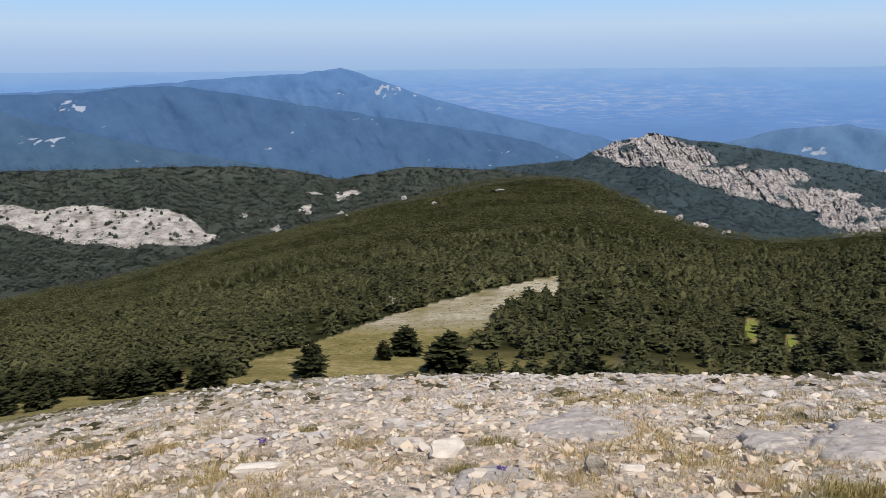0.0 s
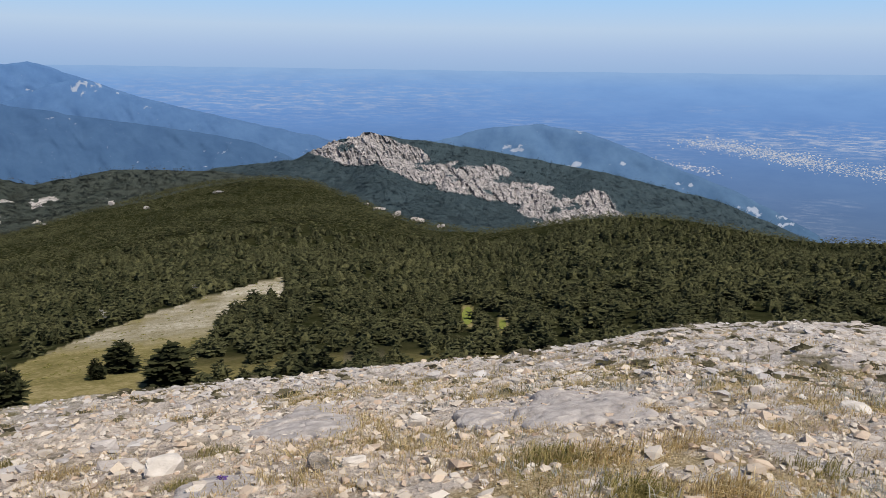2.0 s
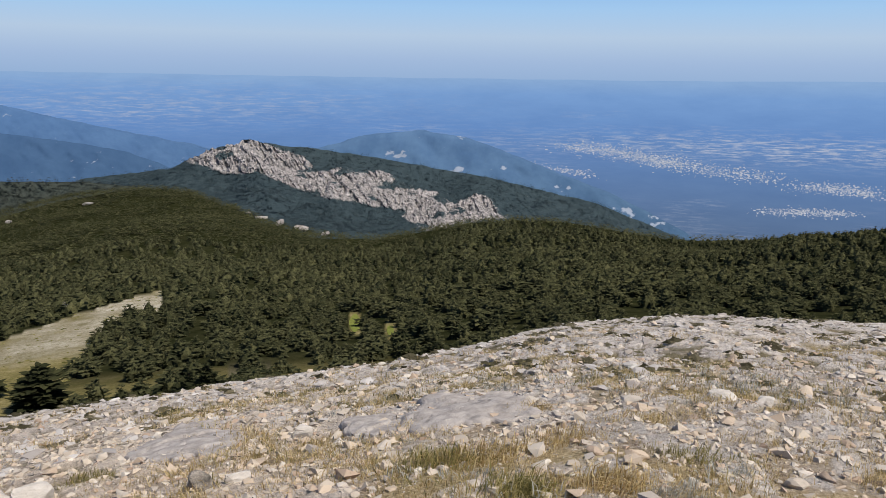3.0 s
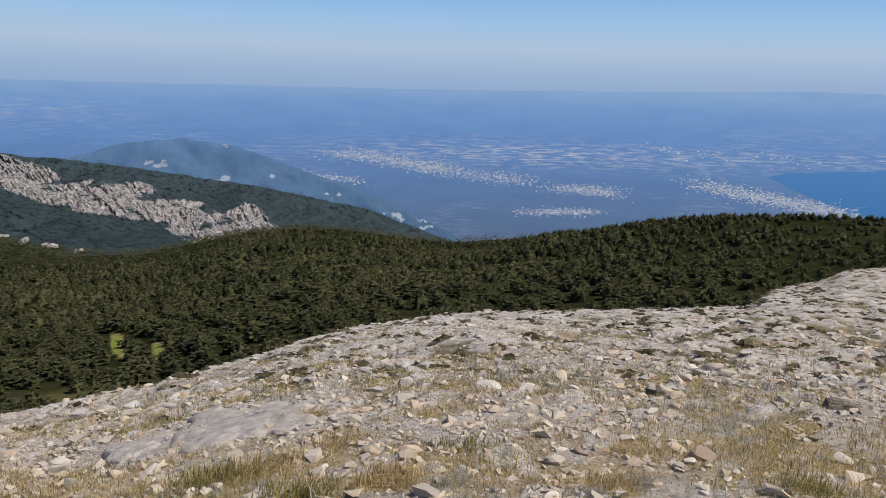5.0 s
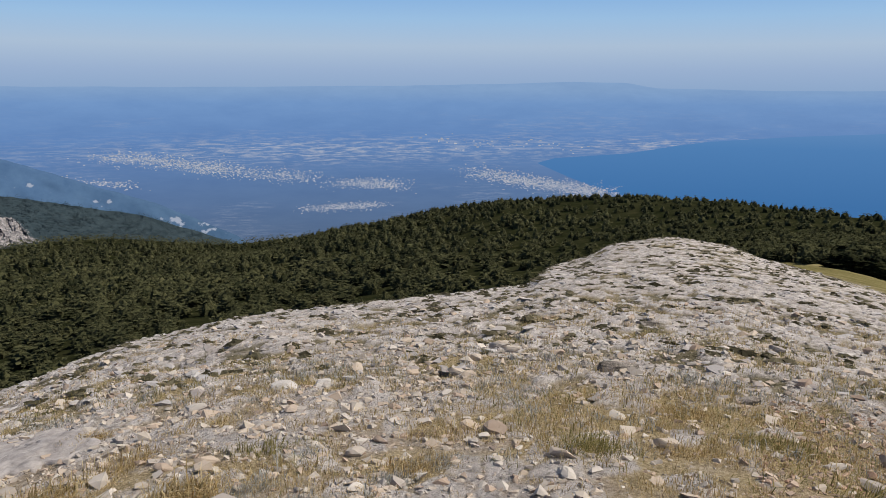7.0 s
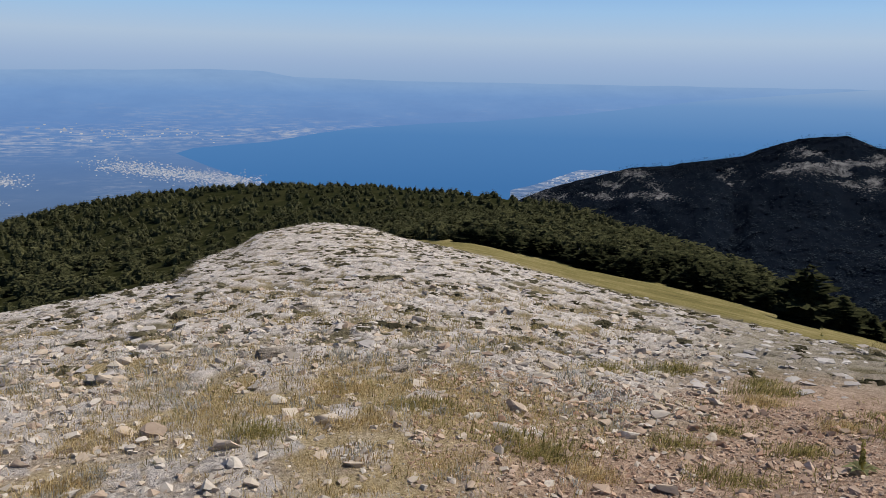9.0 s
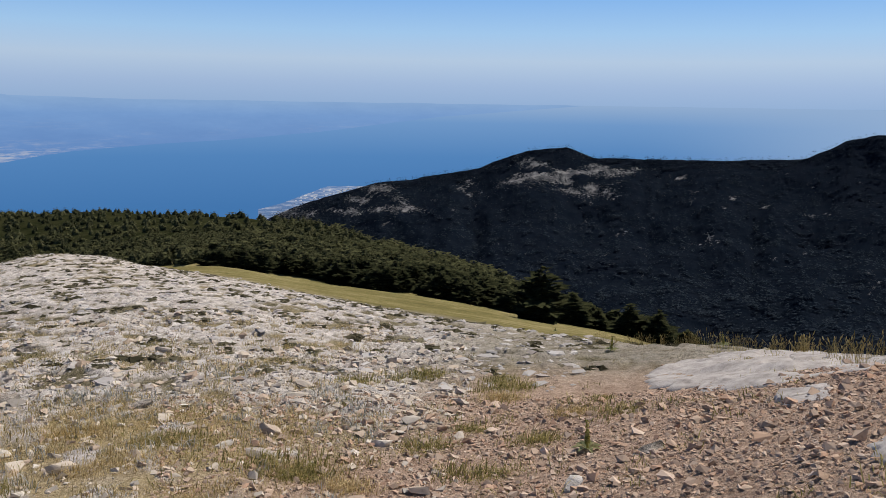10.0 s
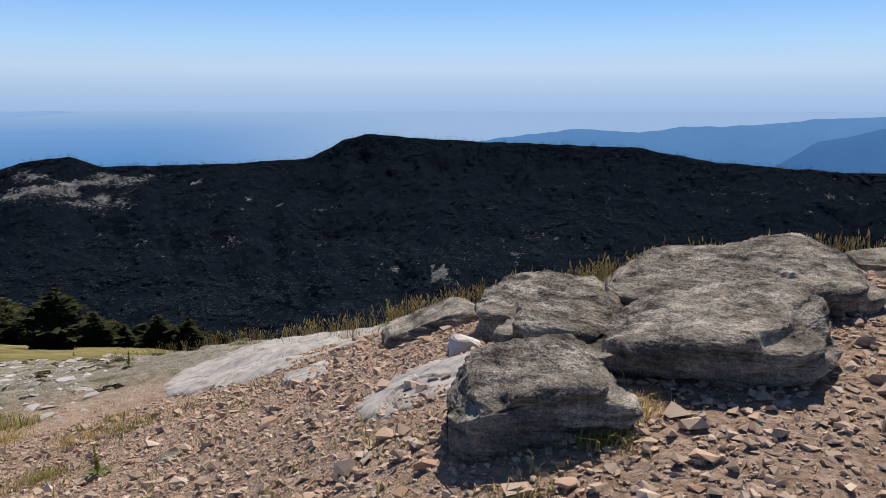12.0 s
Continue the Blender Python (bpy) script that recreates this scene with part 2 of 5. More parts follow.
def stone_material(name, a, b, c, size=6.0, hues=None):
    islands = hues is not None
    m, t, bs = nodes_of(name)
    v = noise_of(t, size, 9, 0.68)
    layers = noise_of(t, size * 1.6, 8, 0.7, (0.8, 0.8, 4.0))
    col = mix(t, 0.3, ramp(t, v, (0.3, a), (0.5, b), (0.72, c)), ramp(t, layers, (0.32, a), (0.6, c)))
    if islands:
        geo = t.nodes.new("ShaderNodeNewGeometry")
        info = t.nodes.new("ShaderNodeObjectInfo")
        pick = maths(t, "FRACT", maths(t, "ADD", geo.outputs["Random Per Island"], info.outputs["Random"]))
        hue = ramp(t, pick, *((k / 4, h) for k, h in enumerate(hues)))
        col = mix(t, 0.8, col, hue)
    bumpy = 0.25 if islands else 0.4
    lichen = ramp(t, noise_of(t, size * 4, 5, 0.7), (0.55, (1, 1, 1)), (0.72, (0.62, 0.60, 0.56)))
    col = mix(t, 0.7, col, lichen, "MULTIPLY")
    finish(t, bs, col, 0.9)
    bump(t, bs, layers, bumpy, 0.006 if islands else 0.03)
    return m


STONE_HUES = {"path": ((0.42, 0.255, 0.175), (0.58, 0.405, 0.295), (0.52, 0.395, 0.305), (0.32, 0.235, 0.185), (0.72, 0.565, 0.455)),
              "summit": ((0.44, 0.325, 0.245), (0.60, 0.49, 0.385), (0.60, 0.525, 0.44), (0.42, 0.375, 0.335), (0.76, 0.69, 0.61)),
              "spur": ((0.34, 0.295, 0.265), (0.47, 0.425, 0.395), (0.53, 0.495, 0.475), (0.36, 0.335, 0.325), (0.66, 0.625, 0.605))}


def blade_material(name, a, b, c):
    m, t, bs = nodes_of(name)
    geo = t.nodes.new("ShaderNodeNewGeometry")
    col = ramp(t, maths(t, "ADD", maths(t, "MULTIPLY", geo.outputs["Random Per Island"], 0.7), maths(t, "MULTIPLY", noise_of(t, 1.5, 3), 0.4)), (0.15, a), (0.5, b), (0.85, c))
    finish(t, bs, col, 0.8)
    glow, both = t.nodes.new("ShaderNodeBsdfTranslucent"), t.nodes.new("ShaderNodeMixShader")
    t.links.new(col, glow.inputs[0])
    both.inputs[0].default_value = 0.5
    t.links.new(bs.outputs[0], both.inputs[1])
    t.links.new(glow.outputs[0], both.inputs[2])
    t.links.new(both.outputs[0], t.nodes["Material Output"].inputs[0])
    return m


def plain_material(name, a, b, size):
    m, t, bs = nodes_of(name)
    finish(t, bs, ramp(t, noise_of(t, size, 6), (0.3, a), (0.7, b)), 0.9)
    return m


def boulder_material():
    """Weathered layered rock: fine grain, thin dark seams along the bedding, pale worn patches."""
    m, t, bs = nodes_of("grey_layered_rock")
    geo = t.nodes.new("ShaderNodeNewGeometry")
    mp = t.nodes.new("ShaderNodeMapping")
    mp.inputs["Rotation"].default_value = (radians(-14), radians(10), 0)
    mp.inputs["Scale"].default_value = (1.0, 1.0, 7.0)
    t.links.new(geo.outputs["Position"], mp.inputs[0])

    def bedded(scale, detail, rough):
        n = add(t, "ShaderNodeTexNoise", Scale=scale, Detail=detail, Roughness=rough)
        t.links.new(mp.outputs[0], n.inputs["Vector"])
        return n.outputs[0]
    layers, seams = bedded(3.2, 9, 0.68), bedded(1.7, 6, 0.6)
    grain, spots = noise_of(t, 95, 5, 0.75), noise_of(t, 5.0, 8, 0.7)
    col = ramp(t, spots, (0.34, (0.14, 0.125, 0.110)), (0.5, (0.255, 0.229, 0.203)), (0.66, (0.43, 0.391, 0.351)))
    col = mix(t, 0.75, col, ramp(t, layers, (0.38, (0.20, 0.195, 0.19)), (0.48, (0.90, 0.89, 0.87)), (0.60, (1.5, 1.45, 1.38))), "MULTIPLY")
    col = mix(t, 0.8, col, ramp(t, grain, (0.36, (0.42, 0.41, 0.40)), (0.5, (0.98, 0.98, 0.98)), (0.64, (1.5, 1.48, 1.44))), "MULTIPLY")
    col = mix(t, 0.9, col, ramp(t, seams, (0.485, (1, 1, 1)), (0.5, (0.45, 0.44, 0.43)), (0.515, (1, 1, 1))), "MULTIPLY")
    finish(t, bs, col, 0.9)
    high = maths(t, "ADD", layers, maths(t, "MULTIPLY", grain, 0.16))
    high = maths(t, "ADD", high, maths(t, "MULTIPLY", spots, 0.7))
    bump(t, bs, high, 0.9, 0.05)
    return m


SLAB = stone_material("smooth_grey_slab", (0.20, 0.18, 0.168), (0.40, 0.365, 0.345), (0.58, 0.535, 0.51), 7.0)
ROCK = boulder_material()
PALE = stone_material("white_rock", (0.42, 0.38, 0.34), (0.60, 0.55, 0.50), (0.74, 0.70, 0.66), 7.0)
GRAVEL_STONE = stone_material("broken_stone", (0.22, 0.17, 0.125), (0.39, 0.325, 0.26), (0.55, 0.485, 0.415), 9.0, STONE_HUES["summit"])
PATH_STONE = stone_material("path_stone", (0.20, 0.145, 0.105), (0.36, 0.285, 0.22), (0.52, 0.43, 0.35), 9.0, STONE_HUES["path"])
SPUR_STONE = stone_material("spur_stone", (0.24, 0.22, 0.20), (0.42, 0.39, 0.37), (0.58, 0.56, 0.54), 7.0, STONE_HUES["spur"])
STRAW = blade_material("dry_grass", (0.22, 0.15, 0.062), (0.50, 0.37, 0.17), (0.80, 0.66, 0.40))
GREEN_STRAW = blade_material("olive_grass", (0.12, 0.115, 0.038), (0.28, 0.245, 0.09), (0.54, 0.45, 0.21))
CUSHION = blade_material("grey_cushion_plant", (0.055, 0.05, 0.032), (0.13, 0.118, 0.075), (0.27, 0.24, 0.16))
MEADOW_GRASS = blade_material("meadow_grass", (0.10, 0.11, 0.03), (0.20, 0.19, 0.06), (0.34, 0.30, 0.12))
GREY_SHRUB = blade_material("silver_shrub", (0.24, 0.235, 0.205), (0.44, 0.43, 0.385), (0.64, 0.625, 0.57))
STALK = blade_material("seeding_grass", (0.20, 0.16, 0.065), (0.42, 0.34, 0.16), (0.66, 0.56, 0.30))
SPIKE = blade_material("flower_spike", (0.20, 0.20, 0.06), (0.38, 0.35, 0.11), (0.56, 0.50, 0.20))
LEAF = blade_material("mullein_leaf", (0.20, 0.22, 0.10), (0.31, 0.32, 0.16), (0.42, 0.42, 0.24))
PURPLE = blade_material("violet_blossom", (0.10, 0.06, 0.22), (0.19, 0.11, 0.40), (0.28, 0.19, 0.50))
GLADE = plain_material("glade_grass", (0.14, 0.17, 0.035), (0.25, 0.27, 0.07), 1.5)
BARK = plain_material("pine_bark", (0.05, 0.035, 0.025), (0.13, 0.10, 0.075), 6.0)
DEADWOOD = plain_material("silver_deadwood", (0.25, 0.23, 0.21), (0.46, 0.44, 0.41), 4.0)

# ============ the ground: one sheet from the summit to the valley ============
CREST_EL = [(-40, 21.2), (-15, 21.1), (0, 21.05), (8, 21.0), (16, 20.5), (24, 19.6), (31, 18.3), (37, 16.7), (44, 15.5), (50, 15.0), (56, 14.5),
            (64.8, 13.5), (65.5, 12.4), (68.8, 11.3), (70.3, 10.45), (74, 9.75), (78, 10.2), (80, 10.9), (88, 12.4), (96, 14.1), (102, 15.1), (108, 15.8), (115, 16.1),
            (121, 15.6), (129.4, 15.2), (136.4, 13.6), (144.4, 11.9), (151.4, 10.3), (160, 9.2), (168, 9.0), (240, 8.0), (300, 16.0), (320, 21.2)]
CREST_R = [(-40, 24), (0, 16), (16, 16), (31, 17), (44, 20), (56, 24), (64.6, 26), (66, 38), (74, 46), (80, 42), (88, 30), (96, 25), (108, 18), (115, 14),
           (122, 11), (129.4, 8), (136.4, 7), (144.4, 6.6), (151.4, 6.6), (160, 7), (168, 7), (240, 12), (320, 24)]
EDGE_EL = [(-40, 20.6), (-24, 20.9), (-15, 21.0), (0, 21.6), (8, 21.8), (24, 21.4), (44, 19.0), (64, 16.0), (74, 12.6), (80, 11.2), (86, 10.9), (88, 11.9), (92, 12.5),
           (100, 13.5), (108, 14.9), (115, 15.6), (119, 17.0), (127, 19.0), (165, 20.0), (240, 20.0), (320, 20.6)]
EDGE_R = [(-40, 75), (-15, 95), (0, 100), (30, 90), (60, 90), (80, 100), (100, 85), (115, 70), (127, 60), (320, 75)]
HILL_EL = [(-40, 13.6), (-30, 13.3), (-23, 13.0), (-16, 11.3), (-9.4, 9.9), (-3.8, 8.6), (3, 7.04), (10, 7.26), (15.8, 9.75), (20, 10.5), (23.6, 10.46), (30, 9.4),
           (35.4, 9.2), (41.5, 9.95), (46.5, 9.64), (52, 8.8), (56, 8.3), (63, 7.25), (70, 6.9), (76, 6.75), (86, 6.9), (90.5, 7.3), (96, 8.5), (104, 10.6), (113, 13.8),
           (117, 15.6), (127, 20), (165, 22), (240, 22), (320, 13.6)]
HILL_R = [(-40, 550), (-10, 650), (3, 700), (10, 650), (16, 480), (23, 420), (46, 380), (56, 330), (66, 290), (76, 260), (86, 220), (96, 150), (104, 130), (113, 95), (117, 90), (320, 550)]


def relief(az, r, x, y):
    """Broken bedrock on the summit: tilted plates in three sizes with cracks between. Returns the height and the plate masks."""
    s, c = math.sin(radians(20)), math.cos(radians(20))
    u, v = x * c + y * s, (y * c - x * s) * 1.5
    u, v = u + 0.16 * fbm(x * 1.6, y * 1.6, 2.0, 3), v + 0.16 * fbm(x * 1.6, y * 1.6, 7.0, 3)
    rc = curve(az, *CREST_R)
    path = smooth(94, 110, az + 5 * fbm(x * 0.5, y * 0.5, 3.0, 3) + 13 * smooth(5.6, 4.4, r)) * smooth(9.5, 6.5, r)
    belt = smooth(52, 38, np.abs(az - 64)) * smooth(6.6, 5.2, r)
    amp = (1 - 0.86 * path) * smooth(1.35, 1.02, r / rc) * smooth(1.8, 3.6, r) * (1 - 0.35 * smooth(14, 22, r)) * (1 - 0.6 * belt) * (0.75 + 0.25 * smooth(4, 8, r))
    far = smooth(7, 18, r)
    f1, f2, p, q, ox, oy = cells(u, v, 1.3, 11)
    h = (0.10 * (p - 0.5) + 0.10 * (q - 0.5) * ox + 0.13 * (p - 0.4) * oy) * smooth(0.0, 0.22, f2 - f1)
    g1, g2, pp, qq, ax, ay = cells(u, v, 0.42, 23)
    gap = smooth(0.0, 0.16, g2 - g1)
    patch = fbm(x * 0.55, y * 0.55, 5.0, 5)
    herbs = fbm(x * 1.1, y * 1.1, 8.0, 4)
    open_rock = smooth(0.34, 0.46, pp * 0.8 + 0.22 - 0.45 * patch - 0.55 * herbs - 0.30 * belt)
    bare = open_rock * (0.25 + 0.75 * gap) * (1 - 0.97 * path) * (1 - 0.65 * smooth(97, 106, az))
    h = h + (0.075 * (pp - 0.45) + 0.20 * (qq - 0.5) * ax + 0.26 * (pp - 0.5) * ay) * smooth(0.0, 0.22, g2 - g1) + 0.030 * open_rock * gap
    k1, k2, pk, qk, bx, by = cells(u * 1.1, v * 1.1, 0.15, 37)
    h = h + (0.022 * (pk - 0.4) + 0.16 * (qk - 0.5) * bx) * smooth(0.0, 0.3, k2 - k1) * (1 - 0.5 * far) * (1 - 0.5 * belt)
    tone = np.clip(0.45 * pp + 0.35 * pk + 0.35 * p + 0.25 * fbm(x * 4, y * 4, 3.0, 3) - 0.08, 0, 1)
    return h * amp * (0.48 + 0.22 * far), bare * smooth(1.45, 1.05, r / rc) * smooth(1.8, 3.0, r), tone, path


def ground_z(az, r, plates=True):
    """Height of the ground at an azimuth (degrees clockwise from +y) and a distance."""
    az, r = np.broadcast_arrays(np.asarray(az, float), np.asarray(r, float))
    rc, ec = soft_curve(az, 0.4, *CREST_R), soft_curve(az, 0.4, *CREST_EL)
    rb, eb = soft_curve(az, 2.0, *EDGE_R), soft_curve(az, 2.0, *EDGE_EL)
    rh, eh = soft_curve(az, 1.5, *HILL_R), soft_curve(az, 1.5, *HILL_EL)
    eh = eh + np.degrees(np.arctan(4.0 / rh))
    rs, es = soft_curve(az, 9.0, *CREST_R), soft_curve(az, 9.0, *CREST_EL)
    near = EYE + (np.tan(np.radians(ec)) - 2 * EYE / rc) * r + EYE * (r / rc) ** 2
    broad = EYE + (np.tan(np.radians(es)) - 2 * EYE / rs) * r + EYE * (r / rs) ** 2
    near = broad + (near - broad) * smooth(0.25, 0.95, r / rc)
    # beyond the crest: depression angle glides through the wood's edge to the hill's ridge
    lr = np.log(np.maximum(r, 0.1))
    d2 = np.where(lr < np.log(rb), ec + (eb - ec) * smooth(np.log(rc), np.log(rb), lr),
                  eb + (eh - eb) * np.clip((lr - np.log(rb)) / (np.log(rh) - np.log(rb)), 0, 1) ** 0.8)
    d2 = d2 + 9.0 * smooth(np.log(rh), np.log(rh) + 1.3, lr)
    dip = 0.6 * np.exp(-((lr - np.log(rc * 1.8)) / 0.35) ** 2) * np.where((az > 2) & (az < 79), 2.0, 0.0)
    far = r * np.tan(np.radians(d2 + dip))
    w = smooth(1.0, 1.35, r / rc)
    z = EYE - (near * (1 - w) + far * w)
    x, y = polar(az, r)
    z = z + 0.05 * fbm(x * 0.5, y * 0.5, 1.0, 3) * smooth(1.0, 5, r) + 0.25 * fbm(x * 0.12, y * 0.12, 4.0, 4) * smooth(8, 25, r) * (1 - smooth(10, 18, r) * 0.6)
    out = r > 130
    if out.any():
        z[out] += fbm(x[out] * 0.012, y[out] * 0.012, 2.0, 5) * 5.0 * smooth(130, 300, r[out])
    on = (r < 1.36 * rc) & (r > 1.7)
    if plates and on.any():
        z[on] += relief(az[on], r[on], x[on], y[on])[0]
    return z


def in_meadow(az, r, z=None):
    """The open strip that runs down from the summit and along the spur's foot, 0 to 1."""
    z = ground_z(az, r) if z is None else z
    el = np.degrees(np.arctan2(EYE - z, r))
    left = curve(-el, (-20.7, -15.4), (-19.4, -14.6), (-18.4, -9.7), (-16.7, -4.0), (-15.2, 2.2), (-14.0, 7.8))
    right = curve(0.9 + 1.1 * smooth(15.0, 18.5, el) + 0.7 * smooth(16.2, 14.6, el) - el, (-21.5, 6.5), (-20.1, 2.2), (-18.5, 1.0), (-17.35, 1.4), (-15.4, 3.4), (-14.1, 7.8))
    strip = (az > left) & (az < right) & (el > 13.8) & (r < 420)
    glade = (np.hypot((az - 20.9) / 0.5, (el - 16.9) / 0.9) < 1) | (np.hypot((az - 23.5) / 0.45, (el - 17.4) / 0.8) < 1)
    edge = r < curve(az, *EDGE_R) * (1 - 0.28 * smooth(6, 11, az) * smooth(76, 60, az)) * (1 + 0.08 * fbm(az * 0.4, r * 0.0, 3.0, 3))
    return strip | glade | edge


def build_ground():
    az = np.concatenate([np.arange(-37, 170, 0.2), np.arange(170, 323.1, 3.0)])
    r = np.concatenate([[0.05, 0.4, 0.8, 1.2, 1.6], np.geomspace(2.0, 52, 330), np.geomspace(54, 420, 80), np.geomspace(440, 2600, 14)])
    A, R = np.meshgrid(az, r)
    Z = ground_z(A, R)
    X, Y = polar(A, R)
    bare, tone, path = (np.zeros(A.shape) for k in range(3))
    on = (R < 1.5 * curve(A, *CREST_R)) & (R > 1.7)
    bare[on], tone[on], path[on] = relief(A[on], R[on], X[on], Y[on])[1:]
    path[R <= 1.7] = 1.0
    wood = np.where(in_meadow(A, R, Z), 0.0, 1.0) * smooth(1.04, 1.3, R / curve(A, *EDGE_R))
    rc = curve(A, *CREST_R)
    edge = fbm(X * 0.15, Y * 0.15, 8.0, 4)
    far_grass = smooth(1.05, 1.5, R / rc + 0.3 * edge + 0.35 * smooth(4, -8, A)) * np.where((A > 79) | (A < 12), 1, 0)
    el = np.degrees(np.arctan2(EYE - Z, R))
    trail = np.where((A > -15) & (A < 9) & (el < 18.0) & (R > 60), smooth(18.3, 16.8, el + 0.6 * edge), 0)
    trail = trail * np.clip(0.75 + 1.3 * fbm(X * 0.10, Y * 0.10, 4.0, 5, 0.65), 0, 1)
    meadow = np.clip(far_grass - 0.9 * trail, 0, 1)
    glade = (A > 15) & (A < 40) & (R > 100)
    meadow = np.where(glade, 1.0, meadow)
    patch = fbm(X * 0.55, Y * 0.55, 5.0, 5) + 0.5 * fbm(X * 2.2, Y * 2.2, 6.0, 3)
    belt = smooth(50, 38, np.abs(A - 64)) * smooth(7.5, 5.2, R) * 0.4
    straw = 0.8 * smooth(0.0, 0.32, patch + belt) * (1 - smooth(84, 102, A) * 0.85) * (0.45 + 0.55 * smooth(14, 6, R)) * smooth(60, 30, R)
    masks = {"wood": wood, "meadow": meadow, "straw": straw, "earth": path, "bare": bare, "tone": tone, "trail": trail * (1 - wood),
             "warm": smooth(40, 5, A) * smooth(16, 5, R), "turf": smooth(5.0, 8.5, R + 2.5 * edge) * (1 - path)}
    ob = mesh_of("ground", np.stack([X, Y, Z], -1).reshape(-1, 3), grid_faces(*A.shape), GROUND, masks, True)
    return tagged(ob, "pale stony mountain summit with dry grass, meadow and forest floor", "ground", kind="structure")


build_ground()


# ============ mountains and far distance ============
def ridge_sheet(name, az0, az1, step, el_of, r_of, drop, depth, rough, material, rock_of, label, kind="structure", crag=0.0, rows=60, spurs=0.16, jag=0.12, folds=0.0):
    """A mountain: its crest line stands at el_of(az) and r_of(az); the near slope falls by drop degrees over depth of the distance."""
    az = np.arange(az0, az1 + step / 2, step)
    s = np.concatenate([np.linspace(0, 1, rows), 1 + np.linspace(0.03, 1, 10)])
    A, S = np.meshgrid(az, s)
    R0 = r_of(A)
    R = np.where(S <= 1, R0 * (1 - depth * (1 - S)), R0 * (1 + 0.15 * (S - 1)))
    top = el_of(A) + jag * fbm(A * 1.1, A * 0 + 3.3, 2.0, 5, 0.55)
    broad = sum(el_of(np.clip(A + d, az0, az1)) for d in range(-8, 9, 2)) / 9
    el = np.where(S > 1, top - 6.0 * (S - 1), broad + (top - broad) * np.clip(S, 0, 1) ** 9 - drop * (1 - np.clip(S, 0, 1) ** 0.9))
    X, Y = polar(A, R)
    n = fbm(X / R0 * 14, Y / R0 * 14, 3.0, 6, 0.55)
    rock = rock_of(A, el, n)
    Z = EYE + R * np.tan(np.radians(el))
    fade = smooth(1.0, 0.9, S) + smooth(1.0, 1.1, S)
    spur = np.abs(fbm(A * spurs, S * 1.3, 6.0, 4)) - 0.22
    Z = Z + n * rough * R0 * (0.12 + fade) + spur * rough * 3.0 * R0 * np.minimum(fade, 1) * smooth(0, 0.25, S)
    if folds:
        fold = np.abs(fbm(A * spurs * 2.2 + el * 0.25, el * 0.35, 4.0, 5, 0.6))
        X, Y = polar(A, R + (fold - 0.2) * folds * R0 * np.minimum(fade, 1))
    if crag:
        c = np.abs(fbm(A * 0.9 + el * 0.8, el * 0.25, 9.0, 7, 0.7)) + 0.7 * np.abs(fbm(A * 5.0 + el * 3.0, el * 1.2, 7.0, 5, 0.65))
        R2 = R + smooth(0.1, 0.6, rock) * (c - 0.3) * crag * R0
        Z = Z + rock * fbm(A * 5.0, el * 5.0, 5.0, 4) * crag * R0 * 0.12
        X, Y = polar(A, R2)
    ob = mesh_of(name, np.stack([X, Y, Z], -1).reshape(-1, 3), grid_faces(*A.shape), material, {"rock": rock}, not crag)
    return tagged(ob, label, "mountain", kind=kind), (A, el, X, Y, Z, rock, S)


def no_rock(A, el, n):
    return np.zeros_like(A)


# forest tones of cliff and plateau are paled and blued for the haze
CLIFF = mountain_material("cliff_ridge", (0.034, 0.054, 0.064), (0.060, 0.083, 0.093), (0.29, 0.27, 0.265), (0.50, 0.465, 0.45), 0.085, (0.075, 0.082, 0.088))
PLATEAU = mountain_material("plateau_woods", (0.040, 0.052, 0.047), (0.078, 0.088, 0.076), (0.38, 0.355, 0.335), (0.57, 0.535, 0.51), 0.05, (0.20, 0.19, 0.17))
# darkened as if backlit and blued as if hazy, all in the base colour
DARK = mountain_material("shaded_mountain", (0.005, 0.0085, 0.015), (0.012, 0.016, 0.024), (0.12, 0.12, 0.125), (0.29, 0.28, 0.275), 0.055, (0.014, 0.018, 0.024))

CLIFF_EL = [(1, -7.4), (3.2, -6.6), (8.6, -6.05), (11, -4.9), (13.6, -4.2), (16.1, -4.6), (20, -5.0), (24.7, -5.76), (30.4, -6.7), (37.5, -8.1), (43.2, -10.1), (48, -12)]
CLIFF_LOW = [(9, -5.4), (11, -5.8), (12.9, -6.3), (15.5, -6.9), (19.3, -8.2), (23.4, -8.7), (25.6, -10.1), (28.3, -10.0), (31.7, -9.7)]


def cliff_rock(A, el, n):
    top = curve(A, (9, -5.2), (11, -4.95), (12.8, -4.3), (14, -4.25), (16, -4.85), (17.6, -5.45), (18.3, -6.0), (20.5, -5.95), (22.6, -6.0), (24.9, -6.7), (26.7, -7.5), (27.6, -8.2), (29.5, -8.0), (30.5, -8.6), (31.9, -9.5)) - 0.06
    low = curve(A, *CLIFF_LOW)
    inside = smooth(-0.15, 0.15, top - el + 0.5 * n) * smooth(-0.2, 0.2, el - low + 0.8 * n) * smooth(8.5, 11, A + 2 * n) * smooth(32.6, 31.4, A + n)
    gap = fbm(A * 0.55 + el * 0.5, el * 1.6 - A * 0.2, 7.0, 5, 0.6)
    return np.clip(inside * smooth(-0.50, -0.05, n + 0.28) * (1 - 0.75 * smooth(0.12, 0.3, gap)), 0, 1)


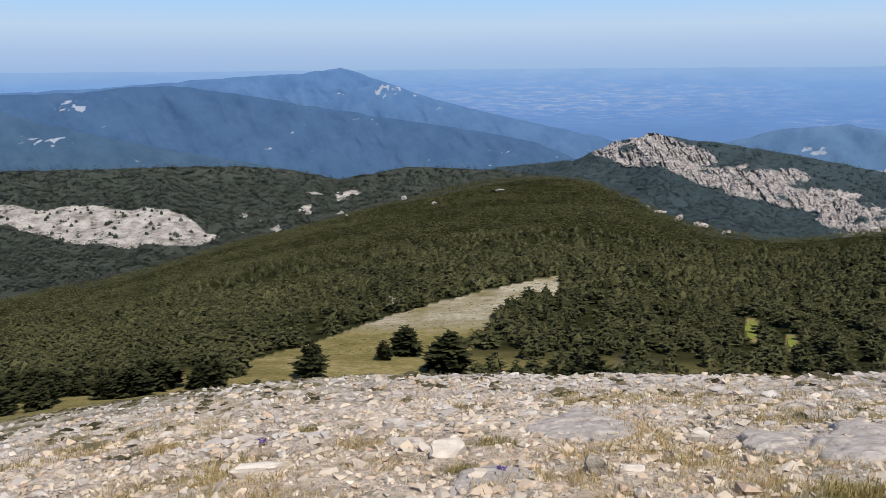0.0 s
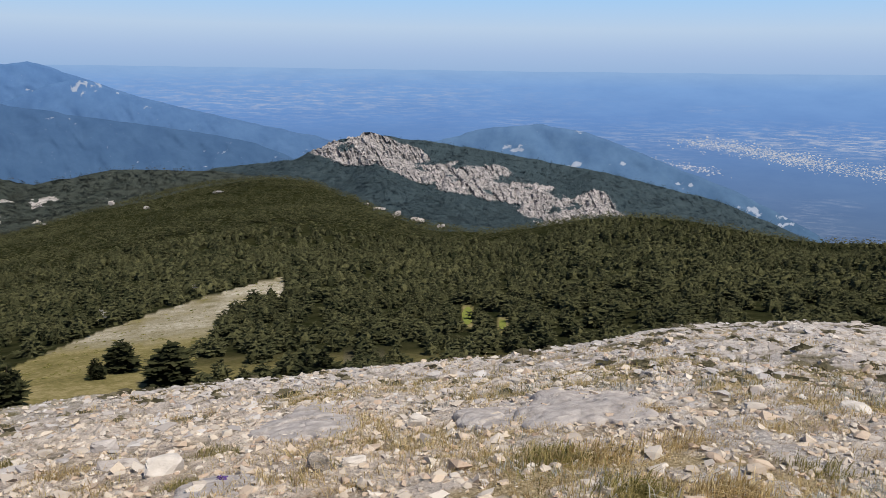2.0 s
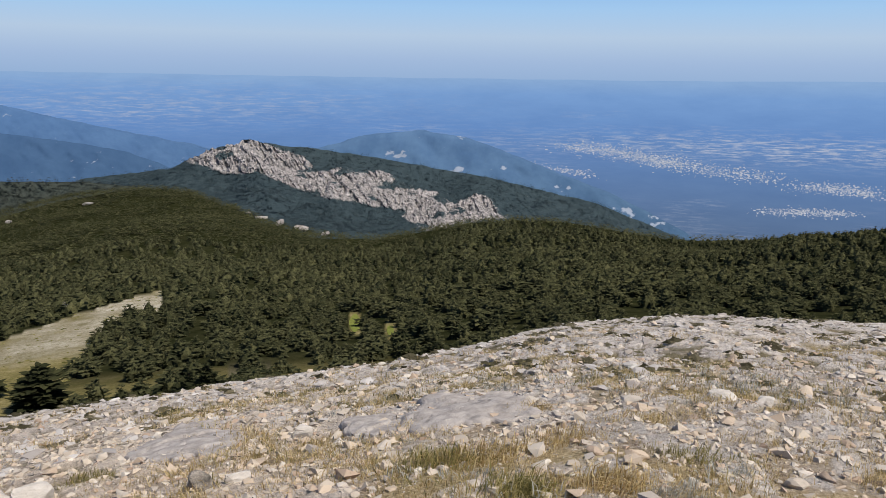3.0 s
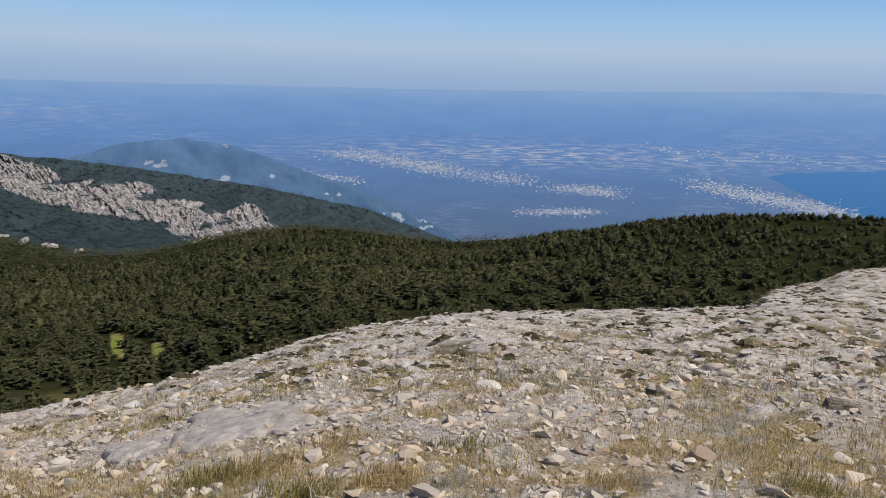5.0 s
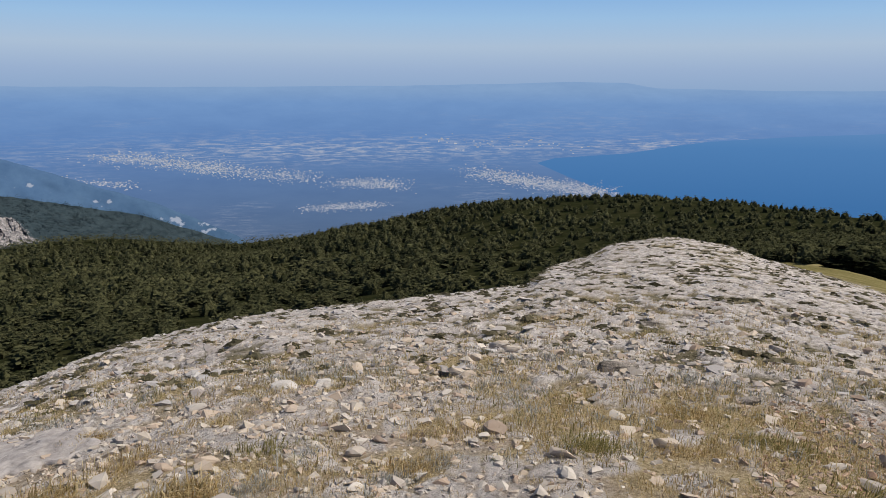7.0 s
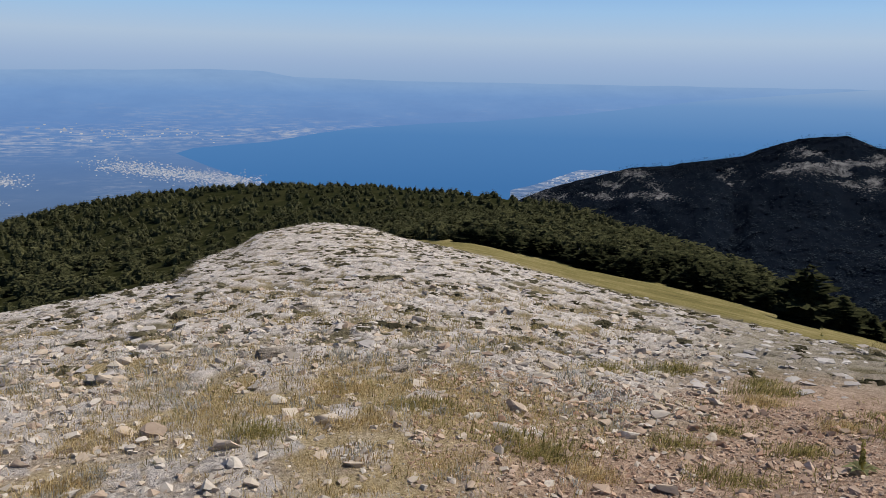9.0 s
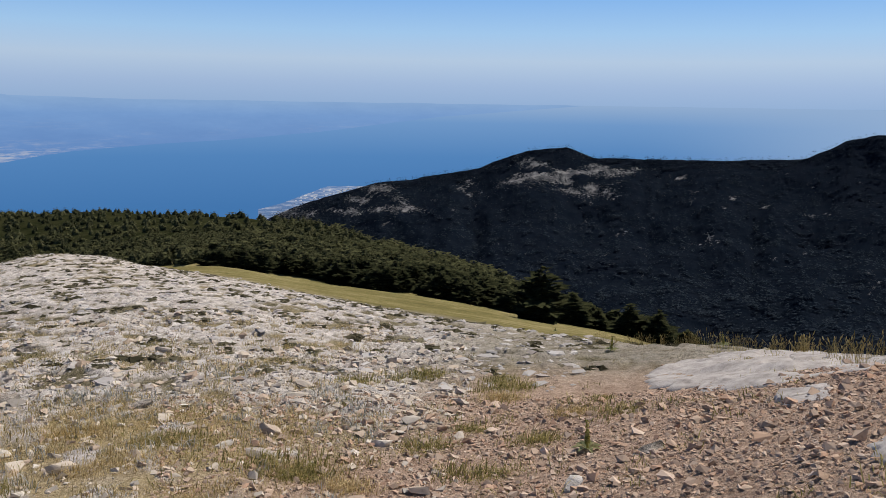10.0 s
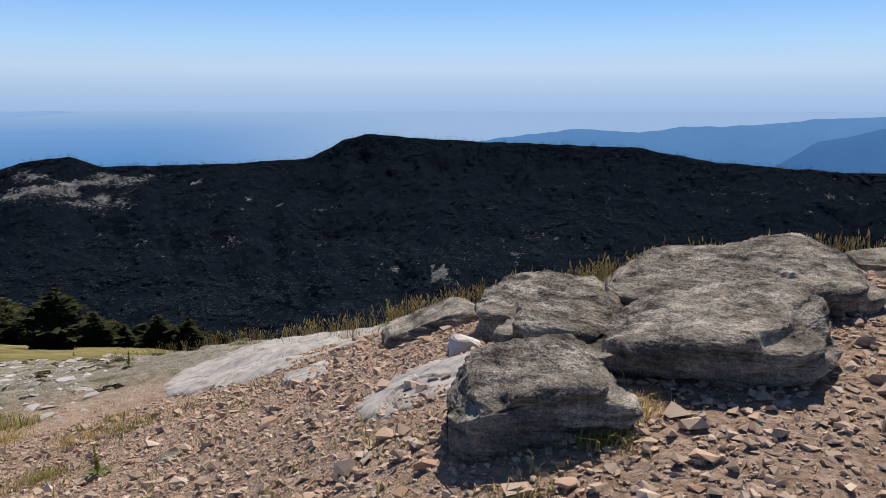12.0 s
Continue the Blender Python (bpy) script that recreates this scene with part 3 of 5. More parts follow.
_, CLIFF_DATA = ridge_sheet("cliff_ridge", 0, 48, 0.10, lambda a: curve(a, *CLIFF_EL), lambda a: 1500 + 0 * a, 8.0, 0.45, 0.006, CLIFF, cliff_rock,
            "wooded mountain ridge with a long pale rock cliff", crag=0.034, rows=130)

PLAT_EL = [(-40, -5.8), (-29, -5.9), (-21, -6.05), (-15, -6.15), (-10.8, -6.6), (-7.7, -7.3), (-3, -6.5), (3, -6.75), (8, -7.4)]


def scree_rock(A, el, n):
    top = curve(A, (-40, -7.5), (-29, -7.9), (-22.6, -8.6), (-18.4, -9.4), (-16, -10.8))
    low = curve(A, (-40, -9.2), (-29, -9.0), (-26, -10.2), (-22.9, -11.2), (-17.8, -11.2), (-16, -10.8))
    slope = smooth(-0.1, 0.1, top - el + 0.2 * n) * smooth(-0.1, 0.1, el - low + 0.3 * n) * smooth(-15.8, -16.6, A)
    specks = smooth(0.32, 0.42, fbm(A * 0.9, el * 2.2, 3.0, 4)) * smooth(-16, -13, A) * smooth(-7.6, -8.2, el)
    return np.clip(0.95 * slope * (0.62 + 0.5 * smooth(-0.3, 0.0, fbm(A * 2.0, el * 4.0, 8.0, 4))) + specks, 0, 1)


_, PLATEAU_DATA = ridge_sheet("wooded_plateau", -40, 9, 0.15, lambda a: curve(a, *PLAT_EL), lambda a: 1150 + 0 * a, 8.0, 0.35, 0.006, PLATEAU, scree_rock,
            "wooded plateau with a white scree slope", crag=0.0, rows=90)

DARK_EL = [(84, -10), (90, -7.1), (95.6, -5.5), (99, -5.05), (102.9, -4.3), (106, -3.1), (108.8, -2.85), (110.5, -3.5), (115.4, -3.5), (120, -3.4), (124.1, -3.15),
           (126.3, -1.9), (128, -1.5), (132, -1.85), (137.7, -2.1), (146.5, -2.4), (150.9, -3.2), (156, -3.6), (162, -3.75), (172, -4)]


def dark_rock(A, el, n):
    streak = fbm(A * 0.7 + el * 0.6, el * 2.4, 4.0, 5, 0.6)
    top = 1.15 * np.exp(-((A - 108.0) / 5.5) ** 2 - ((el + 4.7 + 0.05 * (A - 108)) / 1.25) ** 2)
    left = smooth(101, 95, A) * smooth(-8.6, -7.6, el) * 0.85
    low = 1.5 * np.exp(-((A - 131.5) / 2.6) ** 2 - ((el + 11.0) / 1.0) ** 2) * smooth(0.0, 0.25, fbm(A * 2.4 + el, el * 1.6, 9.0, 4))
    slope = 0.5 * smooth(0.16, 0.34, fbm(A * 1.3 + el * 1.4, el * 1.9, 2.0, 5, 0.62)) * smooth(-13, -9, el) * smooth(-3, -4.5, el)
    return np.clip(0.72 * (top + left + low + slope) * (0.55 + 2.2 * streak), 0, 0.9)


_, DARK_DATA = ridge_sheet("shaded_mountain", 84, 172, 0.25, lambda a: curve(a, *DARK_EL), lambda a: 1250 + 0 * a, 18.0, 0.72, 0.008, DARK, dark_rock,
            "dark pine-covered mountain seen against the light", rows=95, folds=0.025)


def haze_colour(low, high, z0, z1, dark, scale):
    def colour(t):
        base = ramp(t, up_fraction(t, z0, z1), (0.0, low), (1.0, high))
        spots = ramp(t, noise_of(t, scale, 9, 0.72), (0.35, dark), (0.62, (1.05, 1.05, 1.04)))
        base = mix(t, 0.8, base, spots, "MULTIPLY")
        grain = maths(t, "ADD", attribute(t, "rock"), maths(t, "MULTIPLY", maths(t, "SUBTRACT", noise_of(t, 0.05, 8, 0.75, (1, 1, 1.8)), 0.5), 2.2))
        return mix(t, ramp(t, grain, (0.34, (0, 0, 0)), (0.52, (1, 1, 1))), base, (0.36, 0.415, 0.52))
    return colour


# the blue is the air's haze, put into wholly or partly glowing colours
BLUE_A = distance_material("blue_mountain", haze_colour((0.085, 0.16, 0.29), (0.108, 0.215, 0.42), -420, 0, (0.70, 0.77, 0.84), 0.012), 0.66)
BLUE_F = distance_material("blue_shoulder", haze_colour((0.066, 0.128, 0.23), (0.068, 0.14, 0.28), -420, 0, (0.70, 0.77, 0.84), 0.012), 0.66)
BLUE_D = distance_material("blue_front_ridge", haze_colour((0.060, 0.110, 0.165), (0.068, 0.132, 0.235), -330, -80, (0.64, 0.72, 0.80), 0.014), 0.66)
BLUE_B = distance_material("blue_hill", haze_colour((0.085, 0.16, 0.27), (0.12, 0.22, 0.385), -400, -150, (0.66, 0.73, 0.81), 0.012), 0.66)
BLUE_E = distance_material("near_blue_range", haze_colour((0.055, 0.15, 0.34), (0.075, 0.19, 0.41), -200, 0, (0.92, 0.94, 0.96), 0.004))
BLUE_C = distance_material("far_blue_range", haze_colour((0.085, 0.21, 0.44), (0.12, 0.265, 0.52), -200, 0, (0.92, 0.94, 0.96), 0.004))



def hill_rock(A, el, n):
    return np.clip(0.75 * smooth(0.30, 0.5, fbm(A * 0.5 + 3, el * 2.0, 6.0, 5, 0.6)) * smooth(-3.4, -4.2, el) + 0.8 * np.exp(-((A - 28.3) / 0.4) ** 2 - ((el + 3.95) / 0.15) ** 2), 0, 0.8)


BLUE_EL = [(-42, -1.5), (-30, -1.3), (-22, -0.85), (-18.2, -0.6), (-16.7, -0.42), (-10.1, -0.1), (-7.5, 0.25), (-5.6, -0.3), (-1.3, -1.85), (4.1, -3.2), (9.9, -4.4), (14, -5.4), (20, -8)]


def blue_rock(A, el, n):
    peak = np.exp(-((A + 4.3) / 1.0) ** 2 - ((el + 1.2) / 0.42) ** 2) + 0.7 * np.exp(-((A + 7.5) / 0.6) ** 2 - ((el + 0.15) / 0.2) ** 2)
    side = 0.75 * np.exp(-((A + 7.4) / 0.8) ** 2 - ((el + 1.55 + 0.3 * (A + 7.4)) / 0.16) ** 2) + 0.6 * np.exp(-((A + 2.4) / 0.5) ** 2 - ((el + 1.65) / 0.15) ** 2)
    left = 0.9 * np.exp(-((A + 24.3) / 1.3) ** 2 - ((el + 2.15) / 0.4) ** 2) + 0.55 * np.exp(-((A + 26.5) / 2.5) ** 2 - ((el + 4.0) / 0.5) ** 2)
    speck = 0.4 * smooth(0.5, 0.58, fbm(A * 1.2, el * 4.0, 6.0, 5)) * smooth(-1.4, -2.2, el)
    return np.clip(smooth(0.3, 0.7, (peak + side + left) * (0.75 + 1.3 * fbm(A * 2.2, el * 4.5, 2.0, 5, 0.6))) * 0.85 + speck, 0, 0.85)


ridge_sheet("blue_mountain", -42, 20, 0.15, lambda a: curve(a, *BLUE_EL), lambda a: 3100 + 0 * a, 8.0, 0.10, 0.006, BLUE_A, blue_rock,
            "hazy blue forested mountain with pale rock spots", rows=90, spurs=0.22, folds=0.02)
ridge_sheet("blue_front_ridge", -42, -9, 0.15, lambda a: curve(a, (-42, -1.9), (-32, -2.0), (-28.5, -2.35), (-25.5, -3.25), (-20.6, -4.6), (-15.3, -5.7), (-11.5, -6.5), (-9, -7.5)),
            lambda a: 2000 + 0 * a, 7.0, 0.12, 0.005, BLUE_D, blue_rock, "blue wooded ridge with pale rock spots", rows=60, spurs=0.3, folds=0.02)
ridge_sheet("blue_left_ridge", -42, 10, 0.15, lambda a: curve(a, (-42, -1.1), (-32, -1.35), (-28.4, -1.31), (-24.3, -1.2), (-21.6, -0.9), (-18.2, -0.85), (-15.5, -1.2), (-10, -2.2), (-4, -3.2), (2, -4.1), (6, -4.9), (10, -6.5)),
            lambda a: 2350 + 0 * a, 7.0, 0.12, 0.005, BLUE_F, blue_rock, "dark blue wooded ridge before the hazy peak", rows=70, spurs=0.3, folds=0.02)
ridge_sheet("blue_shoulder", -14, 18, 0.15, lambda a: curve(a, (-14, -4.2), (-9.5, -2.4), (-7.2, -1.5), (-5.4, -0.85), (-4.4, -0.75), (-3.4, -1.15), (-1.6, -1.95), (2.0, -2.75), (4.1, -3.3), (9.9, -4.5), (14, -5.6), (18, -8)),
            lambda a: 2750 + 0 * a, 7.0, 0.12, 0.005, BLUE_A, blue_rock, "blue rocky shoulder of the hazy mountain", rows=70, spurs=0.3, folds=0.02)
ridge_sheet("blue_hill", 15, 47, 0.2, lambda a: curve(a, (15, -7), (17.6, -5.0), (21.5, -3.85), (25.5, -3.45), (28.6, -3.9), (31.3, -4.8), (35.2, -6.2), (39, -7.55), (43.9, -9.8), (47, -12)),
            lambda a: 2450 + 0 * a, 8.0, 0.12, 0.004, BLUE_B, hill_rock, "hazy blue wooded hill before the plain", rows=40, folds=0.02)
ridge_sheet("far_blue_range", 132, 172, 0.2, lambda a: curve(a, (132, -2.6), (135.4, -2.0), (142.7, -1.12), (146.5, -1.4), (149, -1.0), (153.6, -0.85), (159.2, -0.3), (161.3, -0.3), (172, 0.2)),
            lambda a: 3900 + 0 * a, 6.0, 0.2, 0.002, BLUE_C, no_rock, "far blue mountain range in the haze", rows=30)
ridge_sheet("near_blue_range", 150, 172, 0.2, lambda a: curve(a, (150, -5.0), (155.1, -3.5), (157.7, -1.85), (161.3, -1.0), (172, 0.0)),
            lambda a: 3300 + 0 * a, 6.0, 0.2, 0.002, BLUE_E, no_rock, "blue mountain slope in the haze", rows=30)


# the plain and the sea, a wide backdrop far below
def bowl(az, el):
    r = 3700 + 1150 * smooth(-20, 0.5, el)
    x, y = polar(az, r)
    return x, y, EYE + r * np.tan(np.radians(el))


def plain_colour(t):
    # haze is painted by height into these glowing tones, up to the sky's colour
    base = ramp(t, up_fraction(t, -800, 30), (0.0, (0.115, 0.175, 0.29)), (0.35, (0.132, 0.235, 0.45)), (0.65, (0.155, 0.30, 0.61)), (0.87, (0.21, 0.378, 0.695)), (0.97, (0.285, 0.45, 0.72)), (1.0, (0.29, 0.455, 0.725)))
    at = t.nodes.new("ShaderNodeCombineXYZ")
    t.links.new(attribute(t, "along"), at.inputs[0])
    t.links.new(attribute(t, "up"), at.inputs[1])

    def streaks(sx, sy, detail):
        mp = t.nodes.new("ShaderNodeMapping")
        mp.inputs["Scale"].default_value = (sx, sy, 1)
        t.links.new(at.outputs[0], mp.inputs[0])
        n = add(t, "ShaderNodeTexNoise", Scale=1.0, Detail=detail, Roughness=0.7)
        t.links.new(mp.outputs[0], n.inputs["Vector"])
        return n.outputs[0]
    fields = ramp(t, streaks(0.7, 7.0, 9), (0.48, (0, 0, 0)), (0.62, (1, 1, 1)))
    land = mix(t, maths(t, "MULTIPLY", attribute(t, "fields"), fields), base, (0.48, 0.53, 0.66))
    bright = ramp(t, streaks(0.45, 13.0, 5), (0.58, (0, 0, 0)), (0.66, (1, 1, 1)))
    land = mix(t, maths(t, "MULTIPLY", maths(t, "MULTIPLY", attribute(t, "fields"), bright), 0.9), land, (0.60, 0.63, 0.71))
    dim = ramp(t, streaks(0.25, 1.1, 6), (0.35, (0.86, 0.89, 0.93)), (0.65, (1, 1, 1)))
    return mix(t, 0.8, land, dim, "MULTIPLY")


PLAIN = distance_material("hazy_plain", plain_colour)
# the glowing water is painted paler with height and azimuth, as haze
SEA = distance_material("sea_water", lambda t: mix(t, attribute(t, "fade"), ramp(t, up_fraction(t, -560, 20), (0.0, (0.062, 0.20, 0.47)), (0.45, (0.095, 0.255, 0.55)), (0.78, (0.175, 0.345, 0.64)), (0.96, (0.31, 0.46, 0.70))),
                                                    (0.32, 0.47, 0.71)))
# buildings glow like the plain, their haze-paled tones put in as emission
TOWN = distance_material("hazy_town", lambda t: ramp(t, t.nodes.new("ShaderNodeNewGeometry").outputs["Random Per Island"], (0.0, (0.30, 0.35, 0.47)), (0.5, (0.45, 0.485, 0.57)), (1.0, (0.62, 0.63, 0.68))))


def build_plain():
    az = np.arange(-45, 176, 0.6)
    el = np.concatenate([np.linspace(-22, -9, 14), np.linspace(-8.5, 0.0, 80)])
    A, E = np.meshgrid(az, el)
    top = curve(A, (-45, 0.05), (40, 0.1), (55, 0.25), (63, 0.45), (67, 0.55), (70.5, 0.5), (72.5, 0.15), (80, 0.0), (176, 0.0))
    E2 = E + (top + 0.05 * fbm(A * 0.5, A * 0, 2.0, 4)) * smooth(-2.5, 0, E)
    X, Y, Z = bowl(A, E2)
    f = np.exp(-((A - 50) / 16) ** 2 - ((E + 4.1) / 0.8) ** 2) + 0.7 * np.exp(-((A - 72) / 6) ** 2 - ((E + 3.6) / 0.5) ** 2)
    f = f + 0.5 * np.exp(-((A - 8) / 14) ** 2 - ((E + 2.0) / 1.2) ** 2)
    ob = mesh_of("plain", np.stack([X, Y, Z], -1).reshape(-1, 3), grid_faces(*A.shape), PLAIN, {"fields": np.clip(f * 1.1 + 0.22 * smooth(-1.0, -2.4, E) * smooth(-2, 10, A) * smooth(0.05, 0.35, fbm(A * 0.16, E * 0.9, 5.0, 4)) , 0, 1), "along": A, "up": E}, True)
    tagged(ob, "hazy blue coastal plain with fields", "backdrop", kind="structure")


def build_sea():
    az = np.concatenate([np.arange(64.7, 90, 0.15), np.arange(90, 176, 0.8)])
    up = curve(az, (64.7, -4.95), (65.9, -4.6), (70.8, -4.2), (74.1, -3.6), (76.1, -3.3), (81.5, -2.85), (85.7, -2.6), (92, -2.0), (100, -0.9), (110, 0.0), (176, 0.0))
    low = curve(az, (64.7, -4.95), (66.7, -5.8), (69.4, -6.84), (71.2, -7.1), (80, -10), (176, -12))
    s = np.linspace(0, 1, 30)
    A, S = np.meshgrid(az, s)
    E = low + (up - low) * S
    X, Y, Z = bowl(A, E)
    k = 0.994
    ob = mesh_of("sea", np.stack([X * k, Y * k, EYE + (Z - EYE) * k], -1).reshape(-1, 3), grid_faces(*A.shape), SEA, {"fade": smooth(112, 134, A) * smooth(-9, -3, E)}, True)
    tagged(ob, "blue sea fading into the haze", "water", kind="structure")


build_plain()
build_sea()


def town(count, along, spread, low, high, label):
    """Small pale buildings scattered along a line of (azimuth, elevation) on the plain."""
    u = rng.random(count) ** 0.8
    k = np.linspace(0, 1, len(along))
    az = np.interp(u, k, [p[0] for p in along]) + rng.normal(0, spread * 2.0, count)
    el = np.interp(u, k, [p[1] for p in along]) + rng.normal(0, spread * 0.5, count)
    x, y, z = bowl(az, el)
    q = 0.985
    spots = np.stack([x * q, y * q, EYE + (z - EYE) * q], -1)
    box = np.array([(a, b, c) for c in (-0.3, 0.7) for a, b in ((-0.5, -0.5), (0.5, -0.5), (0.5, 0.5), (-0.5, 0.5))])
    tri = np.array([(0, 1, 5), (0, 5, 4), (1, 2, 6), (1, 6, 5), (2, 3, 7), (2, 7, 6), (3, 0, 4), (3, 4, 7), (4, 5, 6), (4, 6, 7)])
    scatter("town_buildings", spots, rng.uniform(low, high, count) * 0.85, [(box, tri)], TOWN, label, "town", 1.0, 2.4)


# ============ plants and stones ============
def where(az, dep, first=1.2, last=1500.0):
    """The distance at which a line of sight, dep degrees below the level, first meets the ground beyond first."""
    r = np.geomspace(first, last, 1500)
    d = EYE - ground_z(np.full_like(r, az), r) - r * math.tan(radians(dep))
    hit = np.where(d <= 0)[0]
    return float(r[hit[0]]) if len(hit) else float(r[np.argmin(d)])


def place_of(az, r, sink=0.0):
    x, y = polar(az, r)
    return float(x), float(y), float(ground_z(np.array([az]), np.array([r]))[0]) - sink


def tuft(gen, at, out, size, sides, verts, faces):
    """A jagged spray of needles: a shallow star, its tip towards out."""
    out = Vector(out).normalized()
    u = out.orthogonal().normalized()
    w = out.cross(u)
    c = len(verts)
    verts.append(tuple(Vector(at) + out * size * 0.55))
    n = sides * 2
    turn = gen.uniform(0, 3)
    for k in range(n):
        a = turn + 2 * math.pi * k / n
        q = size * (gen.uniform(0.8, 1.25) if k % 2 == 0 else gen.uniform(0.35, 0.6))
        verts.append(tuple(Vector(at) + (u * math.cos(a) + w * math.sin(a)) * q - out * size * gen.uniform(0.0, 0.25)))
    for k in range(n):
        faces.append((c, c + 1 + k, c + 1 + (k + 1) % n))


def bough(gen, at, a, length, fingers, wide, verts, faces):
    """A flat fan of needle-covered twigs on one branch, its tips turned a little up."""
    tilt = gen.uniform(-0.10, 0.30)
    for b in np.linspace(-1.0, 1.0, fingers) * gen.uniform(0.6, 1.0) if fingers > 1 else (0.0,):
        b = a + b + gen.uniform(-0.25, 0.25)
        q = length * gen.uniform(0.7, 1.15) * (1 - 0.25 * abs(b - a))
        d = np.array([math.cos(b), math.sin(b), tilt + gen.uniform(-0.12, 0.18)])
        p = np.array(at) - d * q * 0.25
        side = np.array([-math.sin(b), math.cos(b), gen.uniform(-0.5, 0.5)]) * wide * q
        c = len(verts)
        verts += [tuple(p), tuple(p + d * q * 0.62 - side), tuple(p + d * q), tuple(p + d * q * 0.55 + side)]
        faces += [(c, c + 1, c + 2), (c, c + 2, c + 3)]


def pine_crown(seed, tiers, around, fingers, broad=0.40, wide=0.22, blunt=1.6, low=0.08, core=True):
    """A pine's crown one metre high: tiers of flat boughs, dense below and rounded at the top, round a dark core."""
    gen = np.random.default_rng(seed)
    verts, faces = [], []
    lean = gen.normal(0, 0.04, 2)
    lump = gen.uniform(0, 6.28, 3)
    for k in range(tiers):
        u = (k + 0.3) / tiers
        rad = broad * (1 - u ** blunt) ** 0.75 * (0.72 + 0.28 * min(1, u * 4)) * gen.uniform(0.85, 1.12)
        m = max(2, round(around * (0.45 + 0.55 * (1 - u))))
        for j in range(m):
            a = 2 * math.pi * (j + gen.uniform(-0.35, 0.35)) / m + k * 1.1
            q = rad * gen.uniform(0.75, 1.1) * (1 + 0.16 * math.sin(2 * a + lump[0]) + 0.12 * math.sin(3 * a + lump[1] + 4 * u))
            z = low + (0.96 - low) * u + gen.uniform(-0.5, 0.5) * 0.6 / tiers
            size = 0.62 * q + 0.05
            inner = max(q - size * 0.72, 0.0)
            bough(gen, (inner * math.cos(a) + lean[0] * u, inner * math.sin(a) + lean[1] * u, z), a, size, fingers, wide, verts, faces)
    for j in range(3):
        bough(gen, (lean[0], lean[1], 0.93), j * 2.1, broad * 0.4, 1, wide * 1.3, verts, faces)
    if not core:
        return np.array(verts), np.array(faces)
    c = len(verts)
    verts.append((lean[0], lean[1], 0.84))
    for ring, (rad, z) in enumerate(((0.45, 0.5), (0.58, low))):
        for j in range(7):
            q = broad * rad * gen.uniform(0.75, 1.1)
            verts.append((q * math.cos(j * 0.898), q * math.sin(j * 0.898), z))
    for j in range(7):
        n = (j + 1) % 7
        faces += [(c, c + 1 + j, c + 1 + n), (c + 1 + j, c + 8 + j, c + 8 + n), (c + 1 + j, c + 8 + n, c + 1 + n)]
    return np.array(verts), np.array(faces)


def scatter(name, spots, sizes, kinds, material, label, category, low=0.85, high=1.3):
    """Many small things of a few shapes, each turned and scaled, as one mesh."""
    allv, allf, off = [], [], 0
    pick = rng.integers(0, len(kinds), len(spots))
    turn = rng.uniform(0, 6.283, len(spots))
    wide = rng.uniform(low, high, len(spots))
    for k, (v, f) in enumerate(kinds):
        m = np.where(pick == k)[0]
        if not len(m):
            continue
        c, s = np.cos(turn[m])[:, None], np.sin(turn[m])[:, None]
        h, w = sizes[m][:, None], (sizes[m] * wide[m])[:, None]
        P = np.stack([(v[:, 0] * c - v[:, 1] * s) * w, (v[:, 0] * s + v[:, 1] * c) * w, v[:, 2] * h + 0 * w], -1) + spots[m][:, None, :]
        allv.append(P.reshape(-1, 3))
        allf.append((f[None] + (off + np.arange(len(m)) * len(v))[:, None, None]).reshape(-1, 3))
        off += len(m) * len(v)
    ob = mesh_of(name, np.concatenate(allv), np.concatenate(allf), material)
    return tagged(ob, label, category, kind="stuff")


def part(name, verts, faces, material, parent, label="", shade=False):
    ob = mesh_of(name, verts, faces, material, None, shade)
    ob.parent = parent
    return tagged(ob, label)


def tube(points, radii, sides=6):
    """Vertices and triangles of a tapered stem along points."""
    verts, faces = [], []
    for k, (p, q) in enumerate(zip(points, radii)):
        nxt = Vector(points[min(k + 1, len(points) - 1)]) - Vector(points[max(k - 1, 0)])
        u = nxt.orthogonal().normalized()
        w = nxt.normalized().cross(u)
        for j in range(sides):
            a = 2 * math.pi * j / sides
            verts.append(tuple(Vector(p) + (u * math.cos(a) + w * math.sin(a)) * q))
    for k in range(len(points) - 1):
        for j in range(sides):
            a, b = k * sides + j, k * sides + (j + 1) % sides
            faces += [(a, b, b + sides), (a, b + sides, a + sides)]
    return verts, faces


def join(pieces):
    verts, faces = [], []
    for v, f in pieces:
        faces += [tuple(i + len(verts) for i in t) for t in f]
        verts += list(v)
    return np.array(verts), np.array(faces)


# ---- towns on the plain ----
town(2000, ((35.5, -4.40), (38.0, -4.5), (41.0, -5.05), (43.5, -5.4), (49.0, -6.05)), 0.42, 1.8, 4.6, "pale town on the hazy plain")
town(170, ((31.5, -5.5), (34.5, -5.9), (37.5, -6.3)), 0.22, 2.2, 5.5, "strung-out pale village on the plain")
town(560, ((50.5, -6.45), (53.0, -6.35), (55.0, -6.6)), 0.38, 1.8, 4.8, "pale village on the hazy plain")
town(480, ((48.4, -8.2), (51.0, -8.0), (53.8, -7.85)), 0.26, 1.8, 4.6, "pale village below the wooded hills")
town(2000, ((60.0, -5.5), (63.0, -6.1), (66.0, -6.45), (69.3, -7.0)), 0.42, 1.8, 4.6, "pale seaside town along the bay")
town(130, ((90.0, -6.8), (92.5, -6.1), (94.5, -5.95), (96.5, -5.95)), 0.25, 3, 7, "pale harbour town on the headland")
